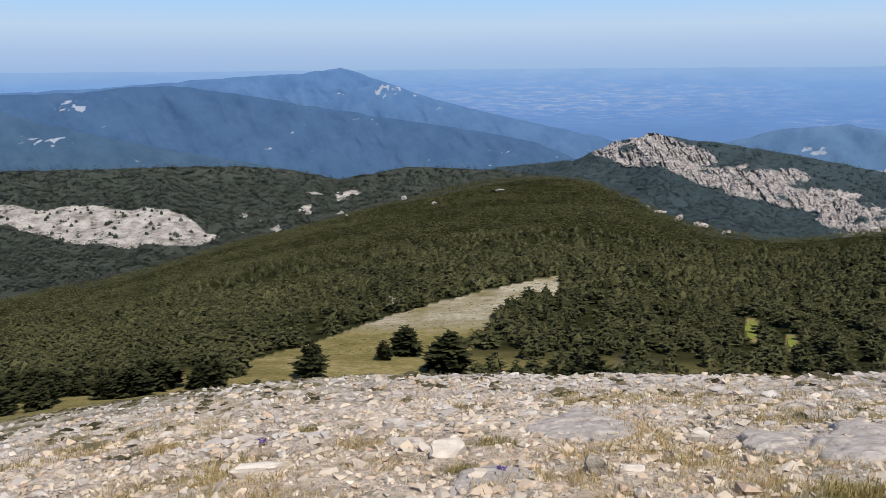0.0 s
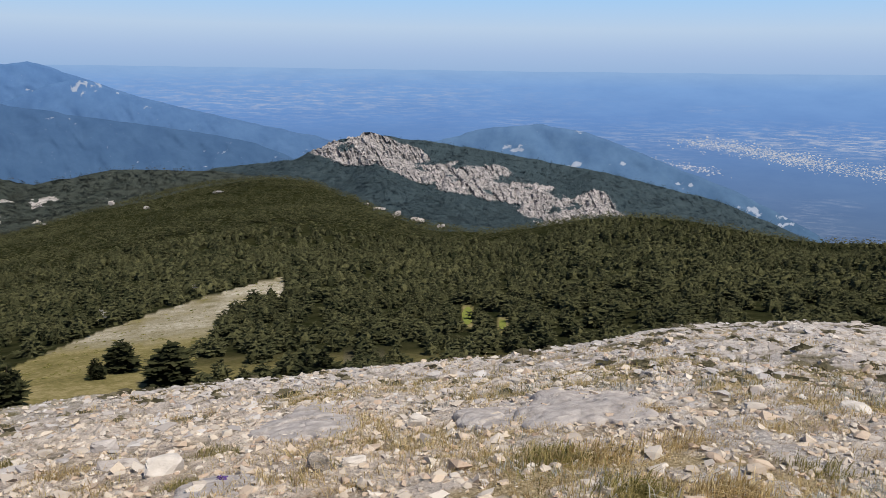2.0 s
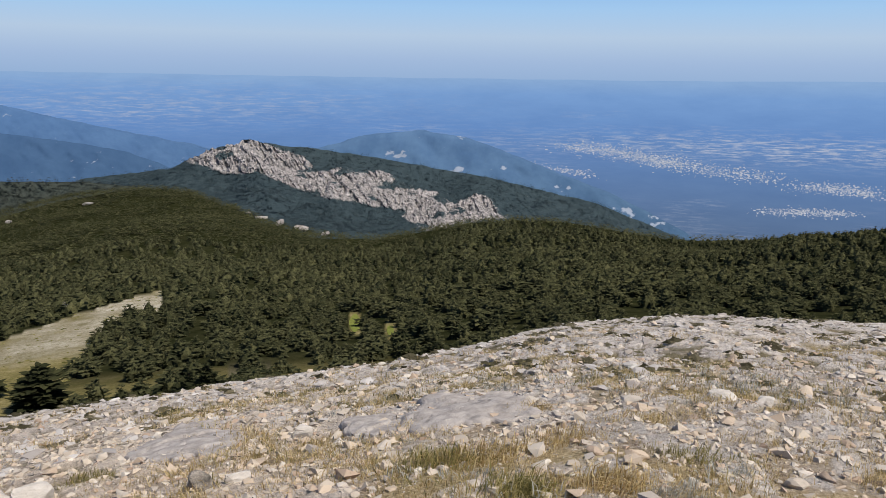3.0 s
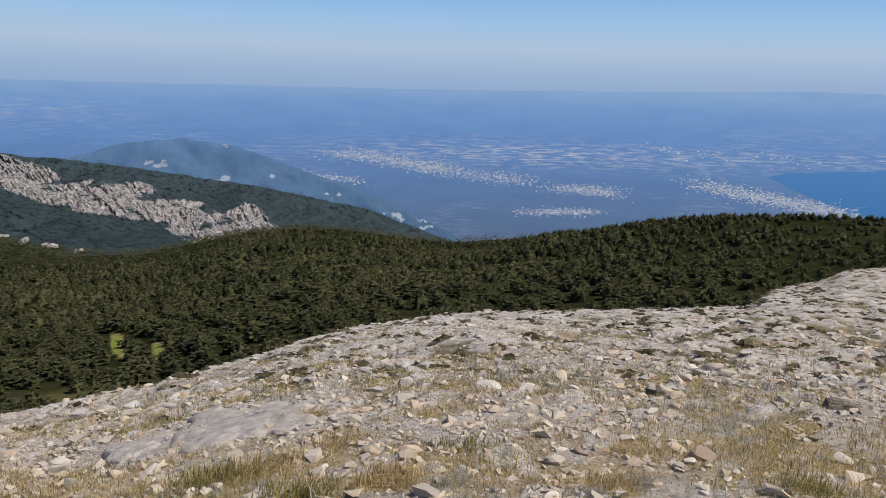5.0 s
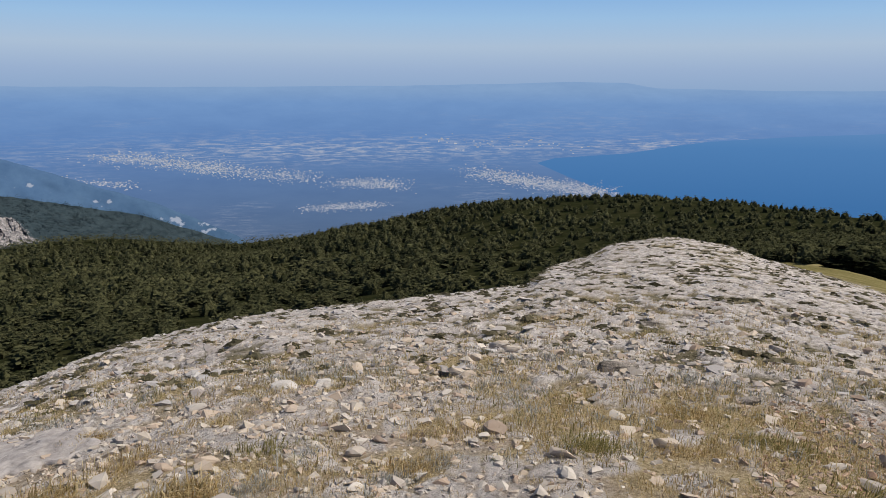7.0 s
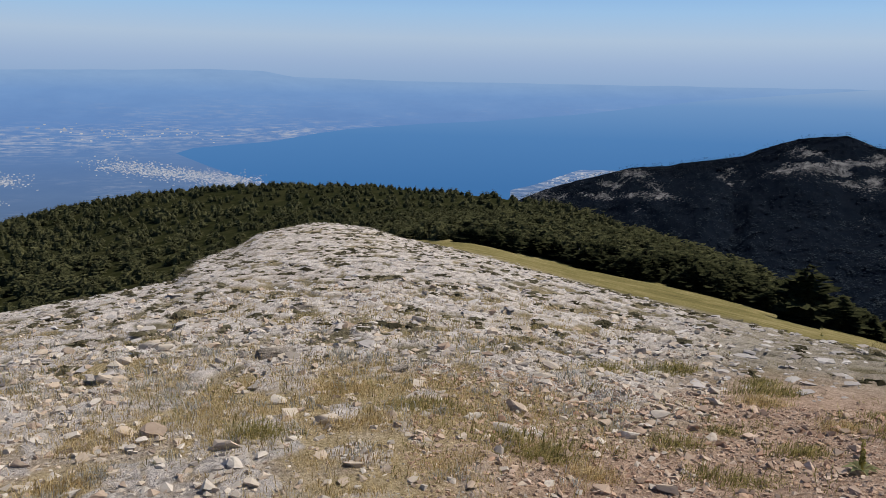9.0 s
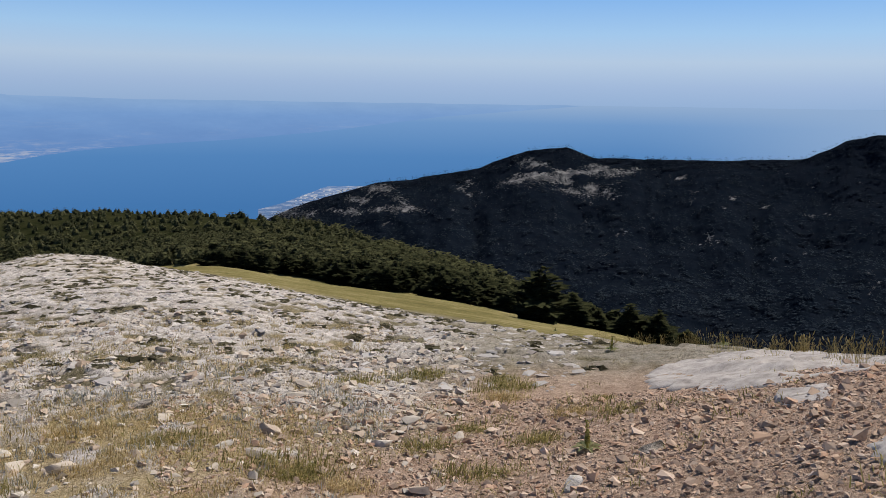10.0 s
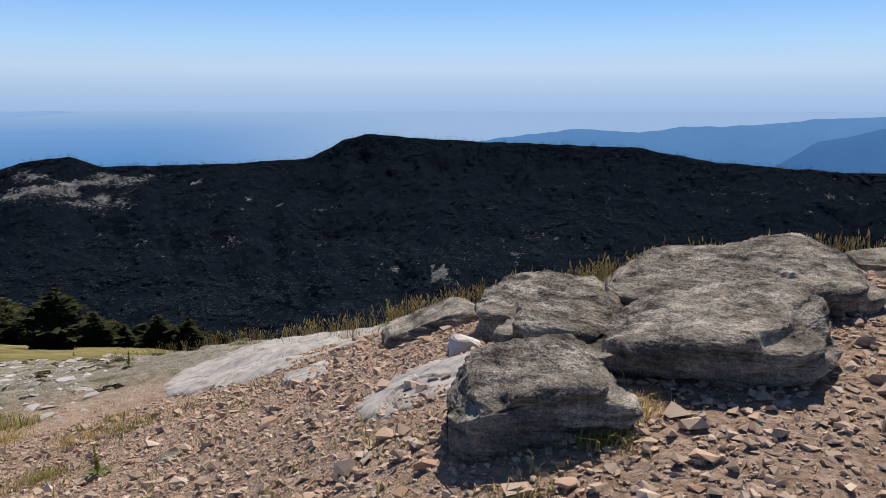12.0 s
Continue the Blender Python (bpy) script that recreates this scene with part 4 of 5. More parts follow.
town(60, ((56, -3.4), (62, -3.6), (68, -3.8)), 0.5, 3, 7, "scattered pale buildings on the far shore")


def headland():
    az = np.arange(87.5, 99, 0.25)
    up = curve(az, (87.5, -7.3), (89.1, -6.9), (92.2, -5.75), (95.3, -5.72), (99, -5.8))
    A, S = np.meshgrid(az, np.linspace(0, 1, 8))
    E = -8.5 + (up + 8.5) * S
    X, Y, Z = bowl(A, E)
    k = 0.989
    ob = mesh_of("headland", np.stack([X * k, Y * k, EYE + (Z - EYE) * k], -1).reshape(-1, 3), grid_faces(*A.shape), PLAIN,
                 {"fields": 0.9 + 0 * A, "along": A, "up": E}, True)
    tagged(ob, "hazy headland with a harbour at the sea", "backdrop", kind="structure")


headland()

# ---- woods, thousands of pines ----
def build_woods():
    az = np.concatenate([rng.uniform(-39, 119, 50000), rng.uniform(70, 119, 1400)])
    rr = np.sqrt(np.concatenate([rng.uniform(60 ** 2, 790 ** 2, 50000), rng.uniform(60 ** 2, 150 ** 2, 1400)]))
    n = len(az)
    keep = (rr < curve(az, *HILL_R) * 1.10) & ~in_meadow(az, rr)
    # leave the sight open to the two glades
    el = np.degrees(np.arctan2(EYE - ground_z(az, rr), rr))
    keep &= ~((np.hypot((az - 20.9) / 0.7, (el - 18.0) / 1.7) < 1) | (np.hypot((az - 23.5) / 0.65, (el - 18.4) / 1.8) < 1))
    # those that the brow of the summit hides are left out
    top = np.degrees(np.arctan2(EYE - 7.5 - ground_z(az, rr), rr))
    keep &= (top < curve(az, *CREST_EL)) & ~((rr > curve(az, *HILL_R) * 1.04) & (rng.random(n) < 0.6))
    az, rr = az[keep], rr[keep]
    x, y = polar(az, rr)
    spots = np.stack([x, y, ground_z(az, rr) - 0.3], -1)
    size = rng.uniform(3.0, 4.4, len(rr)) * (0.9 + 0.35 * fbm(x * 0.02, y * 0.02, 3.0, 3))
    size *= np.where(rr < 130, 0.85, 1.0) * (1 - 0.36 * smooth(40, 70, az) * (1 - 0.8 * smooth(80, 92, az)))
    order = np.argsort(rr + np.where((az > 12) & (az < 66), 25, 0))
    near, rest = order[:300], order[300:]
    bands = ((0, 190, 9, 7, 3, True), (190, 380, 6, 5, 2, True), (380, 900, 4, 5, 1, False))
    names = ("pine_wood", "hillside_wood", "distant_wood")
    for (a, b, tiers, around, fingers, core), name in zip(bands, names):
        m = rest[(rr[rest] >= a) & (rr[rest] < b)]
        kinds = [pine_crown(k + 50, tiers, around, fingers, (0.40, 0.47, 0.53)[k % 3], 0.17 if a < 190 else 0.26, (1.8, 2.4, 3.2)[k % 3], 0.1, core) for k in range(12)]
        scatter(name, spots[m], size[m], kinds, WOODS, "dense dark green pine wood covering the hillside", "woods", 1.25, 1.9)
    return az[near], rr[near], size[near]


def glade(az, dep, half_az, half_dep, seed):
    """A small clearing of short grass in the wood."""
    th = np.linspace(0, 2 * math.pi, 25)[:-1]
    rho = np.linspace(0, 1, 5)
    R, T = np.meshgrid(rho, th, indexing="ij")
    q = 1 + 0.35 * fbm(np.cos(T) + seed, np.sin(T), 3.0, 4)
    a, d = az + half_az * R * q * np.cos(T), dep + half_dep * R * q * np.sin(T)
    r = np.array([where(float(p), float(k), 60, 500) for p, k in zip(a.ravel(), d.ravel())]).reshape(a.shape)
    x, y = polar(a, r)
    z = ground_z(a, r) + 0.12
    wrap = [(i * 24 + 23, i * 24, (i + 1) * 24, (i + 1) * 24 + 23) for i in range(4)]
    ob = mesh_of("glade", np.stack([x, y, z], -1).reshape(-1, 3), [tuple(f) for f in grid_faces(5, 24)] + wrap, GLADE)
    return tagged(ob, "small bright green grassy clearing in the pine wood", "ground", kind="structure")


glade(20.9, 16.9, 0.42, 0.55, 1)
glade(23.5, 17.4, 0.26, 0.36, 2)
NEAR_PINES = build_woods()


# ---- single pines ----
PINE_MESHES = []
for k in range(6):
    v, f = pine_crown(200 + k, 15, 12, 4, (0.36, 0.40, 0.44, 0.38, 0.48, 0.42)[k], 0.20, (1.4, 1.9, 2.4, 1.7, 2.8, 2.2)[k], 0.05)
    me = mesh_of("crown", v, f, NEEDLES)
    tv, tf = tube([(0, 0, -0.06), (0.01, 0, 0.3), (0, 0.012, 0.6), (0.01, 0.01, 0.92)], [0.032, 0.026, 0.016, 0.004])
    tr = mesh_of("trunk", tv, tf, BARK)
    PINE_MESHES.append((me.data, tr.data))
    for ob in (me, tr):
        bpy.data.objects.remove(ob)


def pine_tree(az, r, height, kind, wide=1.0, label="dark green pine tree at the edge of the wood", group="pines at the wood's edge"):
    crown, trunk = PINE_MESHES[kind]
    base = new("pine_tree")
    x, y, z = place_of(az, r, 0.05)
    base.matrix_basis = pose(x, y, z, 0, 0, rng.uniform(0, 360)) @ Matrix.Diagonal((height * wide, height * wide, height, 1))
    for nm, data in (("trunk", trunk), ("crown", crown)):
        ob = new(nm, data)
        ob.parent = base
    return tagged(base, label, "tree", group)


for a, r, h in zip(*NEAR_PINES):
    pine_tree(a, r, h * (1.15 if a < 75 else 0.95), int(rng.integers(0, 6)), rng.uniform(1.1, 1.5) * (1.0 if a < 75 else 1.3))
for a, dep, h, kind, wide, lab in ((-10.3, 20.85, 5.3, 5, 1.25, "young conical pine standing alone in the meadow"), (-3.5, 19.6, 4.9, 2, 1.4, "small pine standing alone in the meadow"),
                                   (-4.9, 19.9, 3.3, 1, 1.2, "small pine beside another in the meadow"), (-0.3, 20.8, 6.0, 4, 1.45, "broad pine standing alone in the meadow"),
                                   (-14.2, 21.0, 0.7, 4, 1.6, "low dark pine bush in the meadow grass"), (91.0, 12.0, 2.6, 4, 1.3, "low pine at the edge of the grass"),
                                   (107.4, 14.9, 4.2, 2, 1.3, "pine standing before the wood")):
    pine_tree(a, where(a, dep, 40, 200), h, kind, wide, lab, "single pines")


def dead_tree(az, dep, height, seed, label):
    gen = np.random.default_rng(seed)
    base = new("dead_tree")
    x, y, z = place_of(az, where(az, dep, 60, 400), 0.1)
    base.matrix_basis = pose(x, y, z)
    part("trunk", *join([tube([(0, 0, 0), (0.1, 0, height * 0.5), (0.05, 0.1, height)], [0.16, 0.10, 0.03])]), DEADWOOD, base)
    for k in range(11):
        a, u = gen.uniform(0, 6.28), gen.uniform(0.25, 0.95)
        q = height * 0.42 * (1.1 - u * 0.6)
        p0 = (0.05, 0.03, height * u)
        p1 = (q * 0.6 * math.cos(a), q * 0.6 * math.sin(a), height * (u + 0.04))
        p2 = (q * math.cos(a + 0.3), q * math.sin(a + 0.3), height * (u + gen.uniform(-0.02, 0.12)))
        part("branch", *join([tube([p0, p1, p2], [0.06, 0.045, 0.015], 4), tube([p1, (p1[0] * 1.4, p1[1] * 1.1, p1[2] + 0.3)], [0.035, 0.01], 4)]), DEADWOOD, base)
    return tagged(base, label, "tree", "dead trees")


dead_tree(-4.3, 16.5, 3.6, 1, "bare silver-grey dead pine by the trail")
dead_tree(1.7, 15.05, 3.0, 2, "leaning silver-grey dead pine by the trail")
dead_tree(92.6, 12.4, 2.2, 3, "bare grey dead pine at the meadow's edge")


# ---- far woods on the mountains ----
def mountain_woods(name, data, count, size, low, material, label, crest=0):
    A, el, X, Y, Z, rock, S = data
    ok = np.where((rock.ravel() < 0.35) & (S.ravel() <= 1.02) & (el.ravel() > low))[0]
    rim = np.where((S.ravel() <= 1.0) & (S.ravel() > 0.955))[0]
    i = np.concatenate([rng.choice(ok, count - crest), rng.choice(rim, crest)])
    az = A.ravel()[i]
    x, y, z = X.ravel()[i], Y.ravel()[i], Z.ravel()[i]
    j = rng.normal(0, 2.0, (2, count))
    spots = np.stack([x + j[0], y + j[1], z - 0.8], -1)
    kinds = [pine_crown(400 + k, 2, 4, 1, 0.44, 0.42, 2.0, 0.25, False) for k in range(8)]
    scatter(name, spots, rng.uniform(0.6, 1.25, count) * size, kinds, material, label, "woods", 1.3, 2.1)


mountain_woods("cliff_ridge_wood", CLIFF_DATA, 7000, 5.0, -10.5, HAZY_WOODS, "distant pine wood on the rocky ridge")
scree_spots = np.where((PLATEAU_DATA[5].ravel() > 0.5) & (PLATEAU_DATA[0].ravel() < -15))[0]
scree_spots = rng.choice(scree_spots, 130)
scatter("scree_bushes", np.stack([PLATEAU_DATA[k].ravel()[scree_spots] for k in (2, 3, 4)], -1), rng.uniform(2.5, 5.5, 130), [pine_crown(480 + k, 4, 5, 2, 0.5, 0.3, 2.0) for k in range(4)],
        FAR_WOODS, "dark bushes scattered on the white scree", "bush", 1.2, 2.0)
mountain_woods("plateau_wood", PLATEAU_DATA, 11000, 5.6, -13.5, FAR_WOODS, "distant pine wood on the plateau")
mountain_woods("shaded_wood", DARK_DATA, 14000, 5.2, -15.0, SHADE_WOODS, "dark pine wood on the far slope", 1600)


# ---- rocks ----
def rock_shape(seed, levels, size, cuts=12, strata=0.03, rough=0.03, bed=(-0.12, -0.25, 1.0), square=0.42, planes=(), low=None, high=None):
    """A worn, split rock: a rounded block broken by planes, with ledges along its bedding."""
    gen = np.random.default_rng(seed)
    bm = bmesh.new()
    bmesh.ops.create_icosphere(bm, subdivisions=levels, radius=1.0)
    P = np.array([v.co[:] for v in bm.verts])
    F = np.array([[v.index for v in f.verts] for f in bm.faces])
    bm.free()
    P = np.sign(P) * np.abs(P) ** square
    P /= np.abs(P).max()
    for n, d in planes:
        n = np.array(n) / np.linalg.norm(n)
        P -= np.maximum(P @ n - d, 0)[:, None] * n
    if low is None:
        low, high = (0.98, 1.3) if planes else (0.74, 1.1)
    for k in range(cuts):
        n = gen.normal(0, 1, 3) * np.array([1, 1, 0.7])
        n /= np.linalg.norm(n)
        P -= np.maximum(P @ n - gen.uniform(low, high), 0)[:, None] * n
    b = np.array(bed) / np.linalg.norm(bed)
    o = seed * 7.7
    N = P / np.linalg.norm(P, axis=1)[:, None]
    side = N - (N @ b)[:, None] * b
    warp = fbm(P[:, 0] * 1.2 + o, P[:, 1] * 1.2, P[:, 2] * 1.2, 3)
    q = (P @ b + warp * 0.12) * 4.0 + o
    ledge = smooth(0.0, 0.25, q - np.floor(q)) - smooth(0.3, 1.0, q - np.floor(q)) - 0.2
    deep = 0.35 + smooth(-0.3, 0.4, fbm(P[:, 0] * 1.6 - o, P[:, 1] * 1.6, P[:, 2] * 0.8, 3))
    fine = fbm(q * 3.2, P[:, 0] * 1.1, P[:, 1] * 1.1, 4, 0.65)
    P = P + side * ((ledge * 1.9 * deep + fine * 0.35) * strata)[:, None]
    P = P + N * (fbm(P[:, 0] * 1.5 + o, P[:, 1] * 1.5, P[:, 2] * 1.5, 3, 0.5) * rough * 2.0 + fbm(P[:, 0] * 7 + o, P[:, 1] * 7, P[:, 2] * 9, 4, 0.65) * rough * 0.9)[:, None]
    return P * np.array(size) / 2, F


EYES = {0: (0.055, -0.009), 1: (0.10, -0.085), 2: (0.01, -0.125), 3: (-0.054, -0.232), 4: (-0.112, -0.334)}


def sight(eye, az, dep, first=1.2, last=60.0):
    """Where a line of sight from one of the standing places meets the ground: x, y, z and the distance."""
    r = np.geomspace(first, last, 1200)
    x, y = EYES[eye][0] + r * math.sin(radians(az)), EYES[eye][1] + r * math.cos(radians(az))
    a = np.degrees(np.arctan2(x, y))
    a = np.where(a < -40, a + 360, a)
    z = ground_z(a, np.hypot(x, y))
    d = EYE - z - r * math.tan(radians(dep))
    hit = np.where(d <= 0)[0]
    k = hit[0] if len(hit) else int(np.argmin(d))
    return float(x[k]), float(y[k]), float(z[k]), float(r[k])


def outcrop(name, eye, az0, az1, base, top, depth, seed, turn, label, tilt=(0, 0), levels=5, category="rock", material=None, deep=0.12, cuts=12, strata=0.03, square=0.42, planes=(), flat=0.0):
    """A rock between two azimuths, its foot and top given in degrees below the level, as seen from a standing place; it goes deep metres into the ground."""
    az = (az0 + az1) / 2
    x, y, z, r = sight(eye, az, base)
    out = Vector((math.sin(radians(az)), math.cos(radians(az)), 0))
    x, y, r = x + depth * 0.45 * out.x, y + depth * 0.45 * out.y, r + depth * 0.45
    wide = 2 * r * math.tan(radians((az1 - az0) / 2))
    high = max(EYE - r * math.tan(radians(top)) - z, 0.04)
    if flat:
        def level(dx, dy):
            px, py = x + dx * out.y + dy * out.x, y - dx * out.x + dy * out.y
            a = math.degrees(math.atan2(px, py))
            return float(ground_z(np.array([a + 360 if a < -40 else a]), np.array([math.hypot(px, py)]))[0])
        z = level(0, 0)
        high = flat
        tilt = (tilt[0] + math.degrees(math.atan2(level(0, depth / 2) - level(0, -depth / 2), depth)), tilt[1] - math.degrees(math.atan2(level(wide / 2, 0) - level(-wide / 2, 0), wide)))
        turn = 0
    full = high + deep
    v, f = rock_shape(seed, levels, (wide * 1.04, depth, full), cuts, strata, square=square, planes=planes, **({"low": 0.55, "high": 0.98} if levels == 3 else {}))
    ob = mesh_of(name, v, f, material or ROCK, None, False)
    ob.matrix_basis = pose(x, y, z + high - full / 2, tilt[0], tilt[1], -az + turn)
    return tagged(ob, label, category, "rocks on the summit")


def slab(eye, az0, az1, near, far, rise, seed, label, lift=0.012):
    """A smooth worn slab that shows through the ground between two azimuths and two depressions."""
    gen = np.random.default_rng(seed)
    az = (az0 + az1) / 2
    x0, y0, z0, r0 = sight(eye, az, near)
    x1, y1, z1, r1 = sight(eye, az, far)
    cx, cy = (x0 + x1) / 2, (y0 + y1) / 2
    b = math.hypot(x1 - x0, y1 - y0) / 2
    a = (r0 + r1) / 2 * math.tan(radians((az1 - az0) / 2))
    fx, fy = math.sin(radians(az)), math.cos(radians(az))
    rings, around = 46, 120
    rho = np.concatenate([np.linspace(0, 0.86, rings - 6), [0.91, 0.95, 0.975, 0.99, 1.0, 1.03]])
    th = np.linspace(0, 2 * math.pi, around + 1)[:-1]
    R, T = np.meshgrid(rho, th, indexing="ij")
    q = (np.abs(np.cos(T)) ** 2.6 + np.abs(np.sin(T)) ** 2.6) ** (-1 / 2.6)
    q = q * (1 + 0.5 * fbm(np.cos(T) * 1.6 + seed, np.sin(T) * 1.6, 2.0, 6, 0.7))
    u, v = a * R * q * np.cos(T), b * R * q * np.sin(T)
    X, Y = cx + u * fy + v * fx, cy - u * fx + v * fy
    A = np.degrees(np.arctan2(X, Y))
    A = np.where(A < -40, A + 360, A)
    Z = ground_z(A, np.hypot(X, Y), False) + lift
    dome = (1 - R ** 2.2) * 0.5 + 0.25 * smooth(1.03, 0.94, R)
    n = fbm(X * 2.2 + seed, Y * 2.2, 1.0, 5, 0.55)
    e1, e2, tone, other, ex, ey = cells(X + 0.06 * n, Y * 1.4 + 0.06 * n, 0.34, seed)
    Z = Z + 0.75 * rise * dome + 0.03 * (tone - 0.5) * smooth(1.0, 0.9, R) + 0.06 * (other - 0.5) * ex - 0.012 * smooth(0.07, 0.0, e2 - e1)
    Z = Z + (0.25 * rise + 0.03) * n * 1.3 * smooth(1.0, 0.9, R) - 0.16 * smooth(0.985, 1.03, R)
    faces = grid_faces(len(rho), around)
    wrap = [(i * around + around - 1, i * around, (i + 1) * around, (i + 1) * around + around - 1) for i in range(len(rho) - 1)]
    verts = np.stack([X, Y, Z - float(z0)], -1).reshape(-1, 3) - np.array([cx, cy, 0])
    ob = mesh_of("rock_slab", verts, [tuple(f) for f in faces] + wrap, SLAB, None, True)
    ob.matrix_basis = pose(cx, cy, float(z0))
    return tagged(ob, label, "rock", "rocks on the summit")


def boulder(eye, az0, az1, base, top, depth, seed, shoulder, over, crown, label, turn=0.0, dip=0.18, deep=0.25):
    """A layered boulder: an undercut front, a shoulder, and a worn top that rises to the back; crown gives its height along its length."""
    az = (az0 + az1) / 2
    x, y, z, r = sight(eye, az, base)
    fx, fy = math.sin(radians(az)), math.cos(radians(az))
    x, y, r = x + depth * 0.45 * fx, y + depth * 0.45 * fy, r + depth * 0.45
    wide = 2 * r * math.tan(radians((az1 - az0) / 2))
    high = max(EYE - r * math.tan(radians(top)) - z, 0.08)
    U, V = np.meshgrid(np.linspace(-1, 1, 150), np.linspace(0, 1, 120))
    # the section, from the front foot over the top to the back foot
    at = np.array([0.0, 0.16, 0.34, 0.42, 0.50, 0.72, 0.86, 0.93, 1.0])
    sy = np.array([-0.40, -0.44 - 0.3 * over, -0.46 - over, -0.44 - over * 0.8, -0.36, 0.05, 0.36, 0.47, 0.48])
    sz = np.array([0.0, 0.42 * shoulder, 0.88 * shoulder, shoulder, shoulder + 0.2 * (1 - shoulder), 0.75 + 0.2 * shoulder, 1.0, 0.86, 0.0])
    wob = 0.07 * fbm(U * 1.3 + seed, V * 0 + 2.0, 1.0, 4)
    py, pz = np.interp(V + wob * np.sin(np.pi * V), at, sy), np.interp(V + wob * np.sin(np.pi * V), at, sz)
    for k in range(2):
        py[1:-1], pz[1:-1] = (py[:-2] + 2 * py[1:-1] + py[2:]) / 4, (pz[:-2] + 2 * pz[1:-1] + pz[2:]) / 4
    tall = np.interp(U, np.linspace(-1, 1, len(crown)), crown) * (1 + 0.06 * fbm(U * 2.5 + seed, V * 0, 3.0, 4))
    ends = (1 - np.abs(U) ** 7) ** 0.5
    X = U * wide / 2 * (1 + 0.05 * fbm(V * 2 + seed, U * 0.5, 6.0, 3)) + 0.06 * wide * (pz - 0.5) * dip * np.sign(U)
    Y = py * depth * (0.01 + 0.99 * ends) * (1 + 0.10 * fbm(U * 1.5 + seed, V * 1.5, 8.0, 3))
    Z = pz * high * tall * (0.35 + 0.65 * ends)
    P = np.stack([X, Y, Z], -1)
    # ledges along the bedding, deeper on the front than on the worn top
    bed = (Z + dip * X + 0.05 * fbm(X * 3 + seed, Y * 3, Z * 2, 4)) / 0.085 + seed * 0.37
    step = bed - np.floor(bed)
    ledge = smooth(0.0, 0.12, step) - smooth(0.25, 1.0, step)
    front = smooth(0.62, 0.40, V)
    N = np.cross(np.gradient(P, axis=1), np.gradient(P, axis=0))
    N /= np.maximum(np.linalg.norm(N, axis=-1, keepdims=True), 1e-6)
    rough = 0.024 * fbm(X * 4 + seed, Y * 4, Z * 6, 5, 0.6) + 0.016 * fbm(X * 16, Y * 16 + seed, (Z + dip * X) * 40, 4, 0.65)
    streak = 0.026 * fbm((Y + 0.6 * X) * 16 + seed, (X - 0.6 * Y) * 2.5, 3.0, 4, 0.6) * (1 - front)
    P = P + N * ((ledge - 0.3) * (0.012 + 0.044 * front * (0.4 + vnoise(X * 3 + seed, Y * 3, Z * 3))) + rough + streak)[..., None]
    P[..., 2] = np.where((V < 0.02) | (V > 0.98), -deep, P[..., 2])
    ob = mesh_of("boulder", P.reshape(-1, 3), grid_faces(*U.shape), ROCK)
    ob.matrix_basis = pose(x, y, z, 0, 0, -az + turn)
    return tagged(ob, label, "rock", "rocks on the summit")


boulder(4, 133.6, 146.4, 23.3, 16.9, 0.72, 11, 0.90, 0.03, (0.25, 0.70, 0.80, 0.90, 0.97, 1.0, 0.98, 0.85, 0.45), "large grey layered boulder, dark on its shaded side", 8, -0.16)
boulder(4, 143.4, 159.4, 18.2, 11.7, 1.15, 12, 0.72, 0.04, (0.12, 0.32, 0.52, 0.70, 0.84, 0.94, 1.0, 1.0, 0.92), "largest grey layered boulder on the gravel", -6, -0.20)
boulder(4, 137.9, 146.0, 17.0, 13.0, 0.85, 13, 0.84, 0.06, (0.40, 0.78, 0.90, 0.98, 1.0, 0.95, 0.85, 0.6), "rounded brownish grey boulder with a dark hollow", -8, 0.08)
boulder(4, 136.0, 145.6, 14.7, 11.9, 1.0, 15, 0.45, 0.02, (0.25, 0.5, 0.75, 0.95, 1.0, 0.97, 0.85, 0.5), "grey rounded rock behind the boulders", 0, 0.1)
boulder(4, 145.2, 161.4, 13.4, 8.8, 1.4, 14, 0.70, 0.04, (0.15, 0.42, 0.55, 0.62, 0.72, 0.90, 1.0, 0.96, 0.7), "broad grey layered rock at the back", 4, -0.12)
outcrop("boulder", 4, 159.5, 166.0, 9.8, 8.3, 0.8, 16, 0, "low grey rock at the edge of the gravel", deep=0.3)
slab(3, 115.4, 132.0, 17.45, 15.5, 0.07, 21, "broad flat smooth pale grey rock slab", 0.004)
outcrop("rock_slab", 4, 129.2, 136.0, 15.4, 13.3, 0.6, 22, 10, "tilted grey rock slab with a light top edge", deep=0.3, planes=(((-0.5, 0.1, 0.85), 0.6), ((0, -1, -0.3), 0.8)), cuts=8)
slab(3, 128.8, 137.6, 20.5, 17.6, 0.035, 23, "flat grey rock slab level with the gravel", 0.004)
slab(3, 122.8, 126.2, 18.6, 17.5, 0.03, 24, "small pale flat rock slab in the gravel", 0.004)
outcrop("stone", 4, 133.6, 136.4, 16.7, 15.65, 0.16, 25, 20, "pointed white stone on the gravel", (0, 18), 3, material=PALE)
slab(0, 25.2, 34.6, 24.0, 21.6, 0.13, 26, "low pale grey rock slab in dry grass")
slab(0, 5.3, 12.8, 25.3, 23.2, 0.10, 27, "low domed grey rock slab in dry grass")
slab(0, 20.4, 25.6, 24.5, 22.8, 0.09, 28, "grey rock slab beside a larger one in dry grass")
outcrop("stone", 0, 11.5, 13.9, 27.1, 26.1, 0.11, 29, 25, "square white stone on the gravel", (12, -8), 3, material=PALE, cuts=14)
